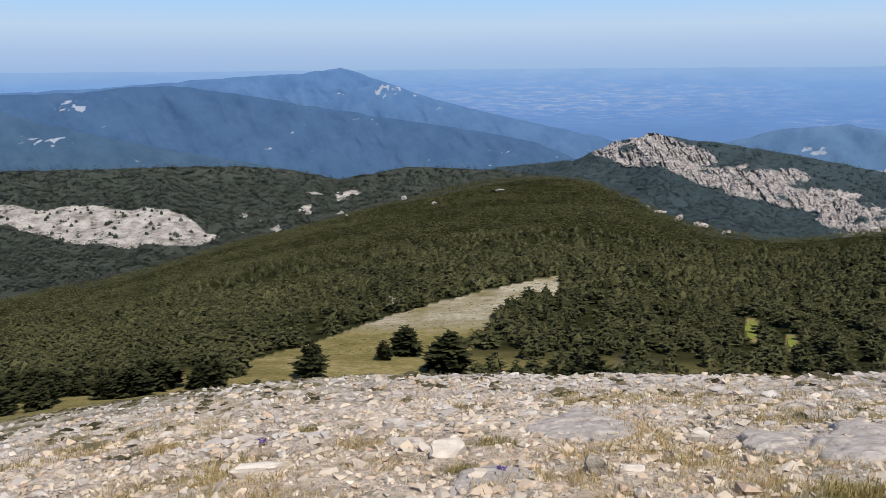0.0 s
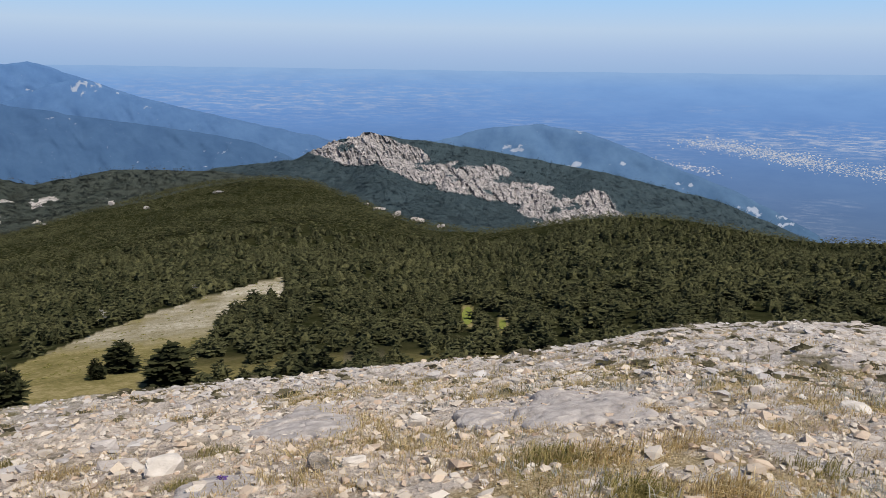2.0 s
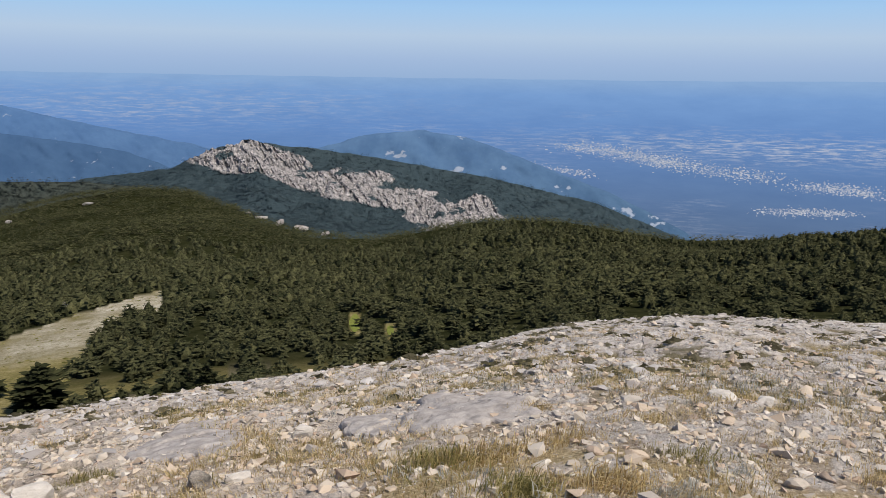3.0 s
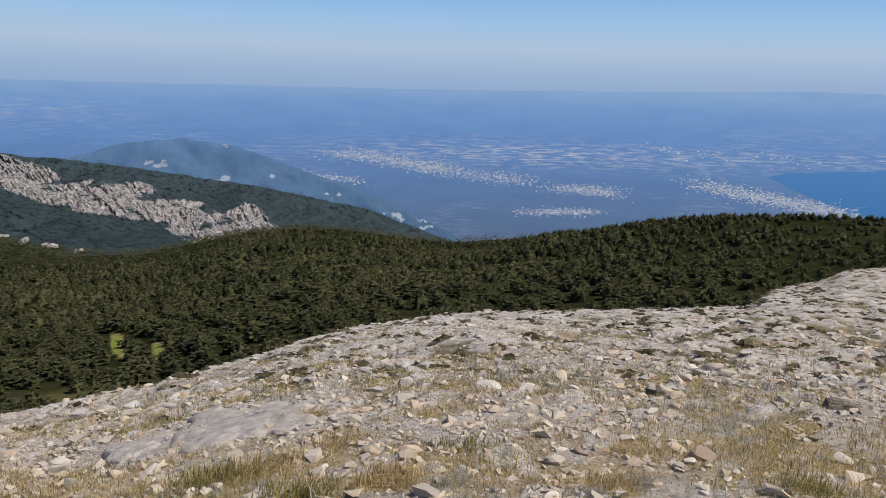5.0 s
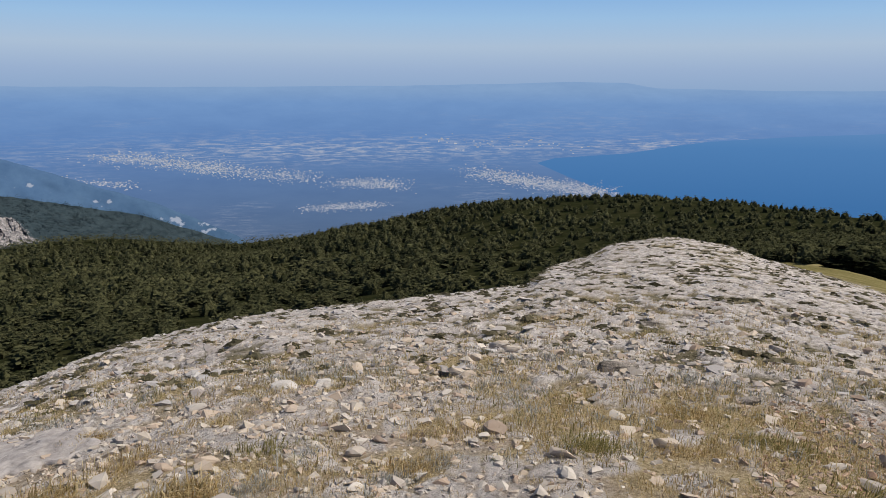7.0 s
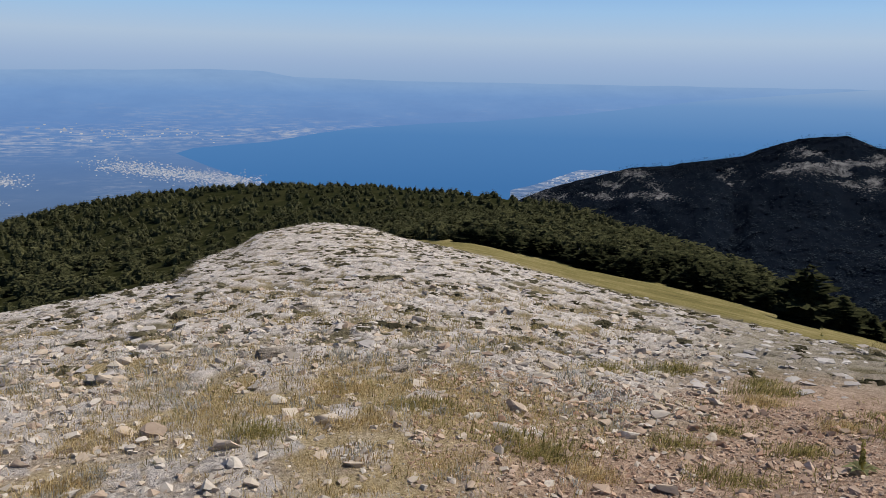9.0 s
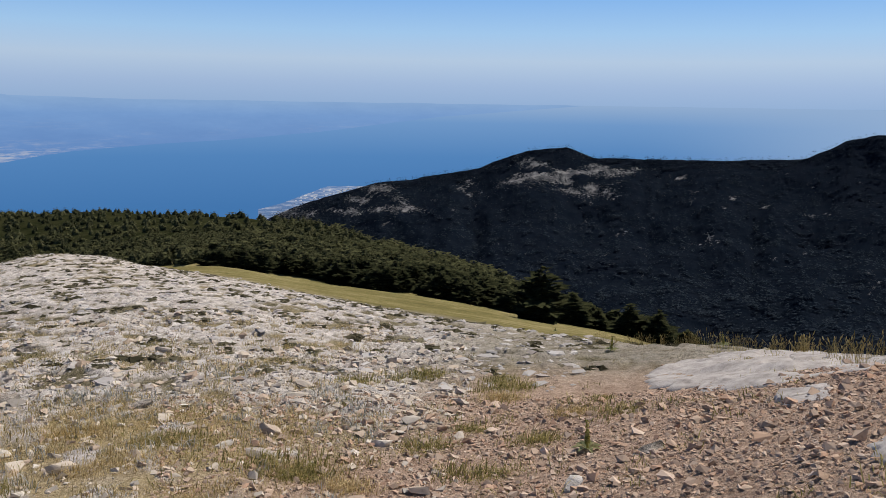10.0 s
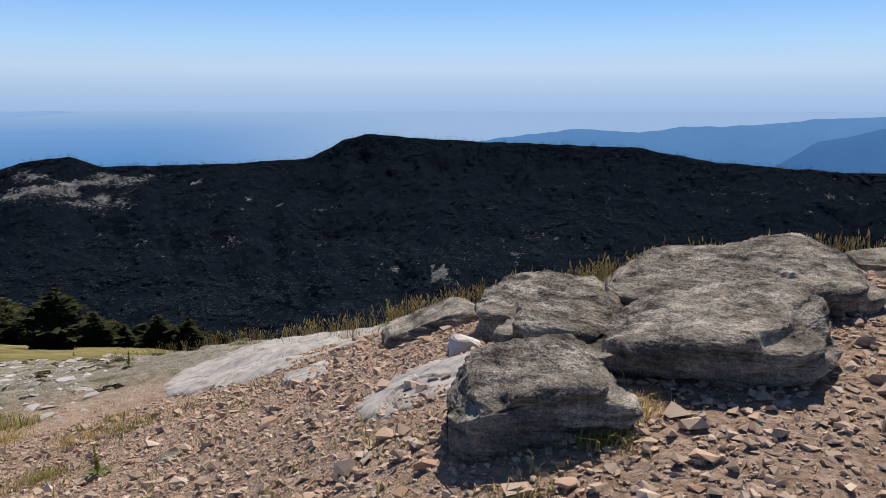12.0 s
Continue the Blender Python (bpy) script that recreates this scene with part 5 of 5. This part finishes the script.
outcrop("stone", 0, 9.0, 11.5, 27.4, 26.3, 0.15, 30, -20, "dark grey stone on the gravel", (0, 10), 3)
slab(0, -0.8, 5.6, 29.2, 27.2, 0.06, 31, "smooth grey rock slab in the gravel")
for az0, az1, low, high, seed in ((-5.2, -2.4, 25.7, 24.9, 42), (-2.6, 0.4, 26.6, 25.4, 43), (8.8, 10.9, 27.3, 26.4, 44), (16.4, 18.1, 24.6, 23.6, 45), (-5.6, -3.6, 24.7, 23.9, 46), (-17.0, -12.0, 26.9, 25.9, 47)):
    outcrop("stone", 0, az0, az1, low, high, 0.16, seed, 10, "pale block of rock lying on the summit gravel", (rng.uniform(-8, 8), rng.uniform(-8, 8)), 3, material=PALE if seed % 2 else SLAB, cuts=14)
outcrop("stone", 1, 45.9, 48.0, 20.6, 20.0, 0.22, 32, 10, "white stone lying on the pale ground", (0, 5), 3, material=PALE)
outcrop("stone", 1, 48.8, 50.3, 20.5, 20.1, 0.14, 33, -10, "small white stone on the pale ground", (0, -6), 3, material=PALE)
outcrop("stone", 2, 69.6, 72.6, 18.9, 18.2, 0.22, 34, 6, "dark flat stone in shadow", (-22, 3), 3)
outcrop("stone", 2, 67.8, 69.2, 18.8, 18.2, 0.15, 35, 30, "dark upright stone in shadow", (-15, 12), 3)
outcrop("stone", 2, 70.5, 71.9, 15.6, 15.15, 0.25, 36, 0, "white rounded stone on the pale ground", (0, 4), 3, material=PALE)
outcrop("stone", 2, 72.1, 73.6, 15.8, 15.4, 0.2, 37, 15, "dark stone beside a white one", (-15, 5), 3)
outcrop("stone", 2, 84.6, 86.3, 16.35, 16.1, 0.2, 38, 0, "flat white stone on the pale ground", (0, 0), 3, material=PALE)
outcrop("stone", 2, 78.6, 80.6, 20.2, 19.5, 0.14, 39, 12, "dark tilted stone in shadow", (-20, 5), 3)
outcrop("stone", 3, 112.3, 116.9, 23.2, 22.2, 0.22, 40, 0, "flat reddish grey stone in the gravel", (-4, 3), 3, deep=0.35)
outcrop("stone", 3, 108.6, 110.2, 25.9, 24.9, 0.09, 41, 20, "pale upright stone in the gravel", (0, 12), 3, material=PALE)

# white rocks that stand out of the wooded hill
for az, dep, wide, high, seed in ((-3.3, 8.9, 8, 2.6, 51), (14.4, 8.3, 13, 1.6, 52), (15.7, 9.1, 7, 2.6, 53), (17.3, 10.0, 14, 2.0, 54), (18.9, 10.5, 11, 1.4, 55),
                                  (13.6, 8.1, 7, 1.4, 57), (3.5, 8.3, 10, 1.4, 59), (-1.2, 9.2, 6, 1.6, 60)):
    r = where(az, dep, 250, 900)
    x, y, z = place_of(az, r)
    v, f = rock_shape(seed, 3, (wide * rng.uniform(0.5, 1.0), wide * 0.5, high * 1.7), 26, 0.10, 0.10, square=0.5, low=0.5, high=1.0)
    ob = mesh_of("white_outcrop", v, f, SLAB)
    ob.matrix_basis = pose(x, y, z + high * 0.95, rng.uniform(-12, 12), rng.uniform(-15, 15), -az)
    tagged(ob, "white rock standing out of the pine wood", "rock", "white rocks in the woods")

# ---- loose stones, the nearest and largest as things ----
STONES = []
for k in range(18):
    v, f = rock_shape(70 + k % 9, 2, (1.0, 0.75, 0.36), 26, 0.0, 0.02, square=0.45, low=0.5, high=0.95)
    ob = mesh_of("stone", v, f, GRAVEL_STONE if k < 9 else PATH_STONE)
    STONES.append(ob.data)
    bpy.data.objects.remove(ob)


def loose_stones(count):
    n = 0
    while n < count:
        az = rng.uniform(-33, 172)
        r = (3.2 if az < 100 else 2.0) + 7.0 * rng.random() ** 1.7
        if (114 < az < 131 and 4.2 < r < 7) or (131 < az < 163 and 2.6 < r < 7.5):
            continue
        s = 0.06 + 0.16 * rng.random() ** 2.5 if az < 100 else 0.05 + 0.09 * rng.random() ** 2.5
        x, y, z = place_of(az, r)
        ob = new("stone", STONES[int(rng.integers(0, 9)) + (9 if az > 104 else 0)])
        ob.matrix_basis = pose(x, y, z + s * 0.10, rng.uniform(-18, 18), rng.uniform(-18, 18), rng.uniform(0, 360)) @ Matrix.Diagonal((s, s * rng.uniform(0.7, 1.2), s * rng.uniform(0.7, 1.2), 1))
        tagged(ob, "loose angular reddish stone on bare gravel" if az > 104 else "loose angular pale stone on the ground", "stone", "loose stones")
        n += 1


loose_stones(330)

for k in range(46):
    az, r = rng.uniform(38, 100), 4.9 + 4.5 * rng.random() ** 1.4
    x, y, z = place_of(az, r)
    w = 0.10 + 0.24 * rng.random() ** 2
    ob = new("stone", STONES[int(rng.integers(0, 9))])
    ob.matrix_basis = pose(x, y, z + w * 0.10, rng.uniform(18, 40), rng.uniform(-12, 12), -az + rng.uniform(-35, 35)) @ Matrix.Diagonal((w, w * 0.6, w * 0.8, 1))
    tagged(ob, "tilted broken stone with its shaded face outward", "stone", "loose stones")


def chip(seed):
    """A small broken stone: the hull of a few random points, without its underside."""
    gen = np.random.default_rng(seed)
    bm = bmesh.new()
    for k in range(8):
        d = gen.normal(0, 1, 3)
        d /= np.linalg.norm(d)
        bm.verts.new(d * gen.uniform(0.75, 1.1) * np.array([0.60, 0.48, 0.42 * gen.uniform(0.7, 1.1)]))
    bmesh.ops.convex_hull(bm, input=bm.verts)
    bmesh.ops.recalc_face_normals(bm, faces=bm.faces)
    bm.normal_update()
    keep = [f for f in bm.faces if f.normal.z > -0.55]
    bm.verts.index_update()
    v, f = np.array([p.co[:] for p in bm.verts]), np.array([[p.index for p in q.verts] for q in keep])
    bm.free()
    return v, f


CHIPS = [chip(k) for k in range(40)]
FLAKES = [(v * np.array([1.15, 1.15, 0.5]), f) for v, f in CHIPS]


def gravel(name, count, az0, az1, r0, r1, small, large, power, label, material, sink=0.1, gaps=0.0, kinds=None):
    az = rng.uniform(az0, az1, count)
    r = np.sqrt(rng.uniform(0, 1, count) ** power * (r1 ** 2 - r0 ** 2) + r0 ** 2)
    x, y = polar(az, r)
    patch = fbm(x * 0.55, y * 0.55, 5.0, 5) + 0.4 * smooth(48, 36, np.abs(az - 65)) * smooth(7.0, 5.2, r) * (az < 100)
    keep = patch < 0.12 + gaps * rng.random(count)
    keep &= r < curve(az, *CREST_R) * 1.3
    az, r, x, y = az[keep], r[keep], x[keep], y[keep]
    s = small + (large - small) * rng.random(len(az)) ** 3.4
    z = ground_z(az, r) + s * (0.26 - sink)
    scatter(name, np.stack([x, y, z], -1), s, kinds or CHIPS, material, label, "gravel", 0.8, 1.6)


gravel("gravel", 24000, -36, 104, 3.1, 9.5, 0.012, 0.080, 1.25, "broken pale stones and gravel on the summit", GRAVEL_STONE, gaps=0.9, sink=0.16)
gravel("path_gravel", 40000, 82, 178, 1.9, 6.8, 0.010, 0.042, 1.2, "reddish broken gravel on bare earth", PATH_STONE, gaps=2.0, sink=0.08)
gravel("scree", 9000, -36, 112, 7.0, 20, 0.035, 0.16, 1.1, "pale flat stones on the upper slope", SPUR_STONE, gaps=0.5, sink=0.19, kinds=FLAKES)
gravel("spur_stones", 5000, 52, 124, 17, 46, 0.05, 0.16, 1.0, "pale flat stones on the spur", SPUR_STONE, gaps=0.5, sink=0.19, kinds=FLAKES)
gravel("rubble", 6000, -36, 104, 3.3, 14.0, 0.03, 0.13, 1.1, "scattered angular stones on the pale ground", GRAVEL_STONE, gaps=0.6, sink=0.09)
gravel("path_rubble", 3600, 88, 176, 1.9, 6.5, 0.022, 0.085, 1.1, "larger reddish stones on the path", PATH_STONE, gaps=2.0, sink=0.02)


# ---- dry grass, cushions and stalks ----
def grass_tuft(seed, blades, spread, bend, width=0.022, wind=0.5):
    """Fine bent blades, one unit high, combed by the wind to one side."""
    gen = np.random.default_rng(seed)
    verts, faces = [], []
    for k in range(blades):
        a, b = gen.uniform(0, 6.283), gen.uniform(0.15, 1.0)
        h = gen.uniform(0.35, 1.0)
        base = np.array([spread * gen.normal(0, 0.42), spread * gen.normal(0, 0.42), -0.06])
        out = np.array([math.cos(a), math.sin(a), 0.0])
        side = np.array([-math.sin(a), math.cos(a), 0.0]) * width
        mid = base + out * bend * b * 0.35 * h + np.array([wind * 0.15 * h, 0, 0.62 * h])
        tip = base + out * bend * b * h + np.array([wind * h * b, 0, h * (1 - 0.35 * b)])
        c = len(verts)
        verts += [base - side, base + side, mid + side * 0.7, mid - side * 0.7, tip]
        faces += [(c, c + 1, c + 2), (c, c + 2, c + 3), (c + 3, c + 2, c + 4)]
    return np.array(verts), np.array(faces)


def grass(name, count, az0, az1, r0, r1, small, large, kinds, material, label, bias=0.05, power=1.0, category="grass", crest=1.0, belt=0.0):
    az = rng.uniform(az0, az1, count)
    r = np.sqrt(rng.uniform(0, 1, count) ** power * (r1 ** 2 - r0 ** 2) + r0 ** 2)
    x, y = polar(az, r)
    patch = fbm(x * 0.55, y * 0.55, 5.0, 5) + 0.35 * fbm(x * 2.2, y * 2.2, 6.0, 3) + belt * smooth(52, 38, np.abs(az - 64)) * smooth(7.0, 5.0, r)
    keep = (patch > bias - 0.35 * rng.random(count) ** 2) & (fbm(x * 2.6, y * 2.6, 9.0, 3) > -0.03 - 0.35 * rng.random(count) ** 2) & (r < curve(az, *CREST_R) * crest)
    az, r, x, y = az[keep], r[keep], x[keep], y[keep]
    scatter(name, np.stack([x, y, ground_z(az, r)], -1), rng.uniform(small, large, len(az)), kinds, material, label, category)


def cushion(seed):
    """A low ragged cushion plant, one metre across."""
    gen = np.random.default_rng(seed)
    verts, faces = [], []
    for k in range(4):
        tuft(gen, (gen.normal(0, 0.22), gen.normal(0, 0.22), 0.08), (gen.normal(0, 0.3), gen.normal(0, 0.3), 1), gen.uniform(0.22, 0.4), 4, verts, faces)
    v = np.array(verts)
    v[:, 2] *= 0.5
    return v, np.array(faces)


TUFTS = [grass_tuft(k, 15, 1.0, 0.9, 0.020) for k in range(16)]
LOW_TUFTS = [grass_tuft(120 + k, 14, 1.7, 1.2, 0.030, 0.9) for k in range(14)]
SPRIGS = [grass_tuft(60 + k, 26, 1.2, 1.2, 0.034, 0.0) for k in range(6)]
CUSHIONS = [cushion(30 + k) for k in range(10)]
grass("dry_grass", 8000, -36, 98, 3.0, 13, 0.04, 0.115, TUFTS, STRAW, "golden dry grass tufts among the stones", 0.07, 1.5, belt=0.25)
grass("low_dry_grass", 6500, -10, 92, 3.0, 7.4, 0.022, 0.07, LOW_TUFTS, STRAW, "band of short golden dry grass on the summit", 0.0, belt=0.45)
grass("green_grass", 4800, -36, 160, 2.2, 10.0, 0.035, 0.10, LOW_TUFTS, GREEN_STRAW, "olive green grass tufts among the stones", 0.06, belt=0.2)
grass("summit_grass", 4200, -36, 24, 3.0, 9.5, 0.03, 0.095, LOW_TUFTS, STRAW, "golden dry grass between pale stones", -0.04, 1.2)
grass("grey_shrubs", 500, 20, 100, 2.6, 8.5, 0.05, 0.12, SPRIGS, GREY_SHRUB, "silver-grey low shrubs between the stones", 0.0, category="shrub", belt=0.2)
grass("slope_cushions", 15000, -36, 122, 8.0, 46, 0.10, 0.32, CUSHIONS, CUSHION, "low grey-green cushion plants on the stony slope", -0.10, 0.95, "shrub", 1.12)


# low shrubs on the trail that runs down to the wood
n_shrubs = 1400
az = rng.uniform(-15, 9, n_shrubs)
rr = rng.uniform(60, 330, n_shrubs)
dip = np.degrees(np.arctan2(EYE - ground_z(az, rr), rr))
ok = in_meadow(az, rr) & (dip < 19.5)
sx, sy = polar(az[ok], rr[ok])
scatter("trail_shrubs", np.stack([sx, sy, ground_z(az[ok], rr[ok])], -1), rng.uniform(0.35, 1.1, int(ok.sum())), CUSHIONS, MEADOW_GRASS, "low shrubs and grass tufts along the trail", "shrub")


def stalks(name, count, az0, az1, low, high, material, label):
    """Tall grass along the brow, bare stems with seed heads."""
    az = rng.uniform(az0, az1, count)
    r = curve(az, *CREST_R) * rng.uniform(0.86, 1.08, count)
    kinds = []
    for k in range(8):
        gen = np.random.default_rng(90 + k)
        verts, faces = [], []
        for q in range(5):
            b, d = gen.normal(0, 0.12, 2), gen.normal(0, 0.16, 2)
            h = gen.uniform(0.55, 1.0)
            stem = tube([(b[0], b[1], -0.05), (b[0] + d[0] * 0.4, b[1] + d[1] * 0.4, h * 0.6), (b[0] + d[0], b[1] + d[1], h)], [0.008, 0.006, 0.004], 3)
            head = tube([(b[0] + d[0] * 0.9, b[1] + d[1] * 0.9, h * 0.88), (b[0] + d[0], b[1] + d[1], h * 0.95), (b[0] + d[0] * 1.15, b[1] + d[1] * 1.15, h * 1.07)], [0.006, 0.022, 0.004], 4)
            for v, f in (stem, head):
                faces += [tuple(i + len(verts) for i in t) for t in f]
                verts += v
        kinds.append((np.array(verts), np.array(faces)))
    x, y = polar(az, r)
    scatter(name, np.stack([x, y, ground_z(az, r)], -1), rng.uniform(low, high, count), kinds, material, label, "grass", 0.8, 1.2)


stalks("seeding_grass", 520, 112, 176, 0.10, 0.26, STALK, "tall seeding grass along the brow")


def mullein(eye, az, dep, height, seed, label):
    """A tall plant with a leafy spike."""
    gen = np.random.default_rng(seed)
    x, y, z, r = sight(eye, az, dep)
    base = new("mullein")
    base.matrix_basis = pose(x, y, z, gen.uniform(-5, 5), gen.uniform(-5, 5), gen.uniform(0, 360))
    part("stem", *join([tube([(0, 0, -0.03), (0.005, 0, height * 0.5), (0, 0.004, height)], [0.009, 0.007, 0.003], 5)]), SPIKE, base)
    verts, faces = [], []
    for k in range(46):
        u = gen.uniform(0.25, 1.0)
        a = gen.uniform(0, 6.283)
        tuft(gen, (0.010 * math.cos(a), 0.010 * math.sin(a), height * u), (math.cos(a), math.sin(a), 0.5), 0.022 * (1.25 - u), 2, verts, faces)
    part("flower_spike", verts, faces, SPIKE, base, "yellow-green flower spike")
    for k in range(9):
        a = k * 0.7 + gen.uniform(-0.2, 0.2)
        q = gen.uniform(0.07, 0.13)
        c, d = math.cos(a), math.sin(a)
        lv = [(0, 0, 0.01), (q * 0.5 * c - 0.02 * d, q * 0.5 * d + 0.02 * c, 0.045), (q * c, q * d, 0.03), (q * 0.5 * c + 0.02 * d, q * 0.5 * d - 0.02 * c, 0.045), (q * 0.5 * c, q * 0.5 * d, 0.03)]
        part("leaf", lv, [(0, 1, 4), (1, 2, 4), (2, 3, 4), (3, 0, 4)], LEAF, base)
    return tagged(base, label, "plant", "mullein plants")


mullein(3, 110.5, 23.2, 0.20, 1, "green mullein with a leafy spike in the gravel")
mullein(3, 130.3, 15.0, 0.26, 2, "yellowish mullein with a tall flower spike")
mullein(4, 119.0, 15.6, 0.16, 3, "small mullein at the brow")
mullein(2, 112.8, 16.6, 0.20, 4, "pale seeding mullein at the brow")
mullein(2, 108.6, 15.5, 0.17, 5, "pale dry mullein at the brow")


def purple_flower(eye, az, dep, seed, size, label):
    gen = np.random.default_rng(seed)
    x, y, z, r = sight(eye, az, dep)
    base = new("flowering_plant")
    base.matrix_basis = pose(x, y, z)
    verts, faces = [], []
    for k in range(26):
        a, q = gen.uniform(0, 6.283), size * gen.uniform(0.1, 1.0)
        tuft(gen, (q * math.cos(a), q * math.sin(a), size * gen.uniform(0.6, 1.2)), (math.cos(a) * 0.4, math.sin(a) * 0.4, 1), 0.012, 3, verts, faces)
    part("blossoms", verts, faces, PURPLE, base, "violet blossoms")
    v, f = grass_tuft(seed, 24, 0.8, 0.9, 0.05)
    part("leaves", v * size * 1.1, f, GREEN_STRAW, base)
    return tagged(base, label, "flower", "violet flowers")


purple_flower(0, 3.1, 27.6, 3, 0.045, "clump of violet flowers between pale stones")
purple_flower(0, -14.5, 25.0, 4, 0.05, "small violet-grey flowering herb among stones")


def bush(eye, az, dep, wide, high, seed, material, label):
    """A low spreading bush of fine twigs."""
    gen = np.random.default_rng(seed)
    x, y, z, r = sight(eye, az, dep)
    pieces = []
    for k in range(64):
        v, f = grass_tuft(seed * 100 + k, 16, 1.4, 1.1, 0.026)
        o = gen.normal(0, 0.34, 2) * wide
        hh = high * max(0.3, 1 - (np.hypot(*o) / wide) ** 2) * gen.uniform(0.5, 1.05)
        pieces.append((v * hh + np.array([o[0], o[1] * 0.6, 0]), f))
    ob = mesh_of("bush", *join(pieces), material)
    ob.matrix_basis = pose(x, y, z - 0.01, 0, 0, -az)
    return tagged(ob, label, "bush", "low bushes")


bush(2, 94.8, 19.4, 0.42, 0.13, 1, GREEN_STRAW, "dark olive low bush among the stones")
bush(2, 100.0, 18.9, 0.40, 0.14, 2, GREEN_STRAW, "olive green low bush with dry tips")
bush(2, 105.6, 19.0, 0.30, 0.10, 3, GREEN_STRAW, "olive green low bush among the stones")
bush(2, 90.5, 25.5, 0.34, 0.11, 4, GREEN_STRAW, "rounded green bush in the gravel")
bush(2, 103.5, 22.5, 0.24, 0.09, 5, GREEN_STRAW, "small olive bush in the gravel")
bush(3, 111.8, 19.8, 0.26, 0.07, 6, GREEN_STRAW, "flat green cushion bush in the gravel")
bush(3, 104.6, 20.2, 0.36, 0.12, 7, STRAW, "dry golden bush among the stones")
bush(4, 146.8, 20.0, 0.16, 0.11, 8, STRAW, "dry brown tuft between two boulders")
bush(4, 145.2, 22.0, 0.16, 0.10, 9, GREEN_STRAW, "olive tuft at the foot of a boulder")
bush(1, 40.0, 27.0, 0.34, 0.17, 10, STRAW, "thick golden grass clump")
bush(1, 33.0, 28.0, 0.30, 0.17, 11, GREEN_STRAW, "thick green and golden grass clump")
bush(1, 58.0, 26.0, 0.36, 0.10, 12, GREY_SHRUB, "silver-grey low shrub in dry grass")
bush(1, 48.0, 28.5, 0.36, 0.09, 13, GREY_SHRUB, "silver-grey low shrub by the path")
for az, dep, wide, high, seed, golden in ((98.2, 19.3, 0.80, 0.17, 20, 0), (105.9, 19.6, 0.56, 0.15, 21, 0), (100.1, 23.8, 0.34, 0.13, 22, 0), (89.0, 25.0, 0.70, 0.15, 23, 0), (114.7, 20.4, 0.56, 0.11, 24, 0),
                                          (108.5, 23.0, 0.40, 0.12, 52, 0), (104.0, 25.5, 0.46, 0.13, 53, 0), (111.0, 21.0, 0.40, 0.10, 54, 1),
                                          (94.1, 26.5, 0.30, 0.12, 25, 1), (76.1, 23.6, 0.60, 0.11, 26, 1), (68.0, 22.8, 0.70, 0.11, 27, 1), (82.0, 22.6, 0.50, 0.12, 28, 0)):
    bush(2, az, dep, wide, high, seed, STRAW if golden else GREEN_STRAW, "golden clump of dry grass on the summit" if golden else "olive and straw-coloured grass clump among stones")
for az, dep, wide, high, seed, golden in ((31.5, 25.8, 0.60, 0.16, 30, 1), (27.6, 26.2, 0.50, 0.15, 31, 0), (50.1, 23.0, 0.70, 0.08, 32, 1), (60.5, 24.2, 0.70, 0.11, 33, 1), (69.4, 24.4, 0.40, 0.13, 34, 0), (75.8, 21.5, 0.40, 0.12, 35, 1),
                                          (41.7, 22.6, 0.70, 0.08, 36, 1), (56.5, 26.4, 0.50, 0.12, 37, 1), (46.0, 24.6, 0.60, 0.11, 38, 0), (36.5, 24.4, 0.60, 0.12, 39, 1)):
    bush(1, az, dep, wide, high, seed, STRAW if golden else GREEN_STRAW, "golden clump of dry grass on the summit" if golden else "olive and straw-coloured grass clump among stones")
for az, dep, wide, high, seed, golden in ((-7.1, 25.7, 0.50, 0.10, 40, 1), (-21.3, 24.5, 0.30, 0.12, 41, 1), (2.9, 25.7, 0.40, 0.09, 42, 0), (13.9, 24.6, 0.45, 0.09, 43, 1), (18.8, 25.2, 0.40, 0.08, 44, 1), (34.5, 22.5, 0.35, 0.10, 45, 1),
                                          (0.3, 27.5, 0.26, 0.09, 46, 0), (-11.0, 24.4, 0.34, 0.08, 47, 0), (-27.0, 24.0, 0.5, 0.10, 48, 1)):
    bush(0, az, dep, wide, high, seed, STRAW if golden else GREEN_STRAW, "golden clump of dry grass on the summit" if golden else "olive and straw-coloured grass clump among stones")
bush(1, 44.2, 27.2, 0.42, 0.09, 50, GREY_SHRUB, "silver-grey low shrub beside golden grass")
bush(1, 54.5, 27.0, 0.30, 0.09, 51, GREY_SHRUB, "small silver-grey shrub beside golden grass")
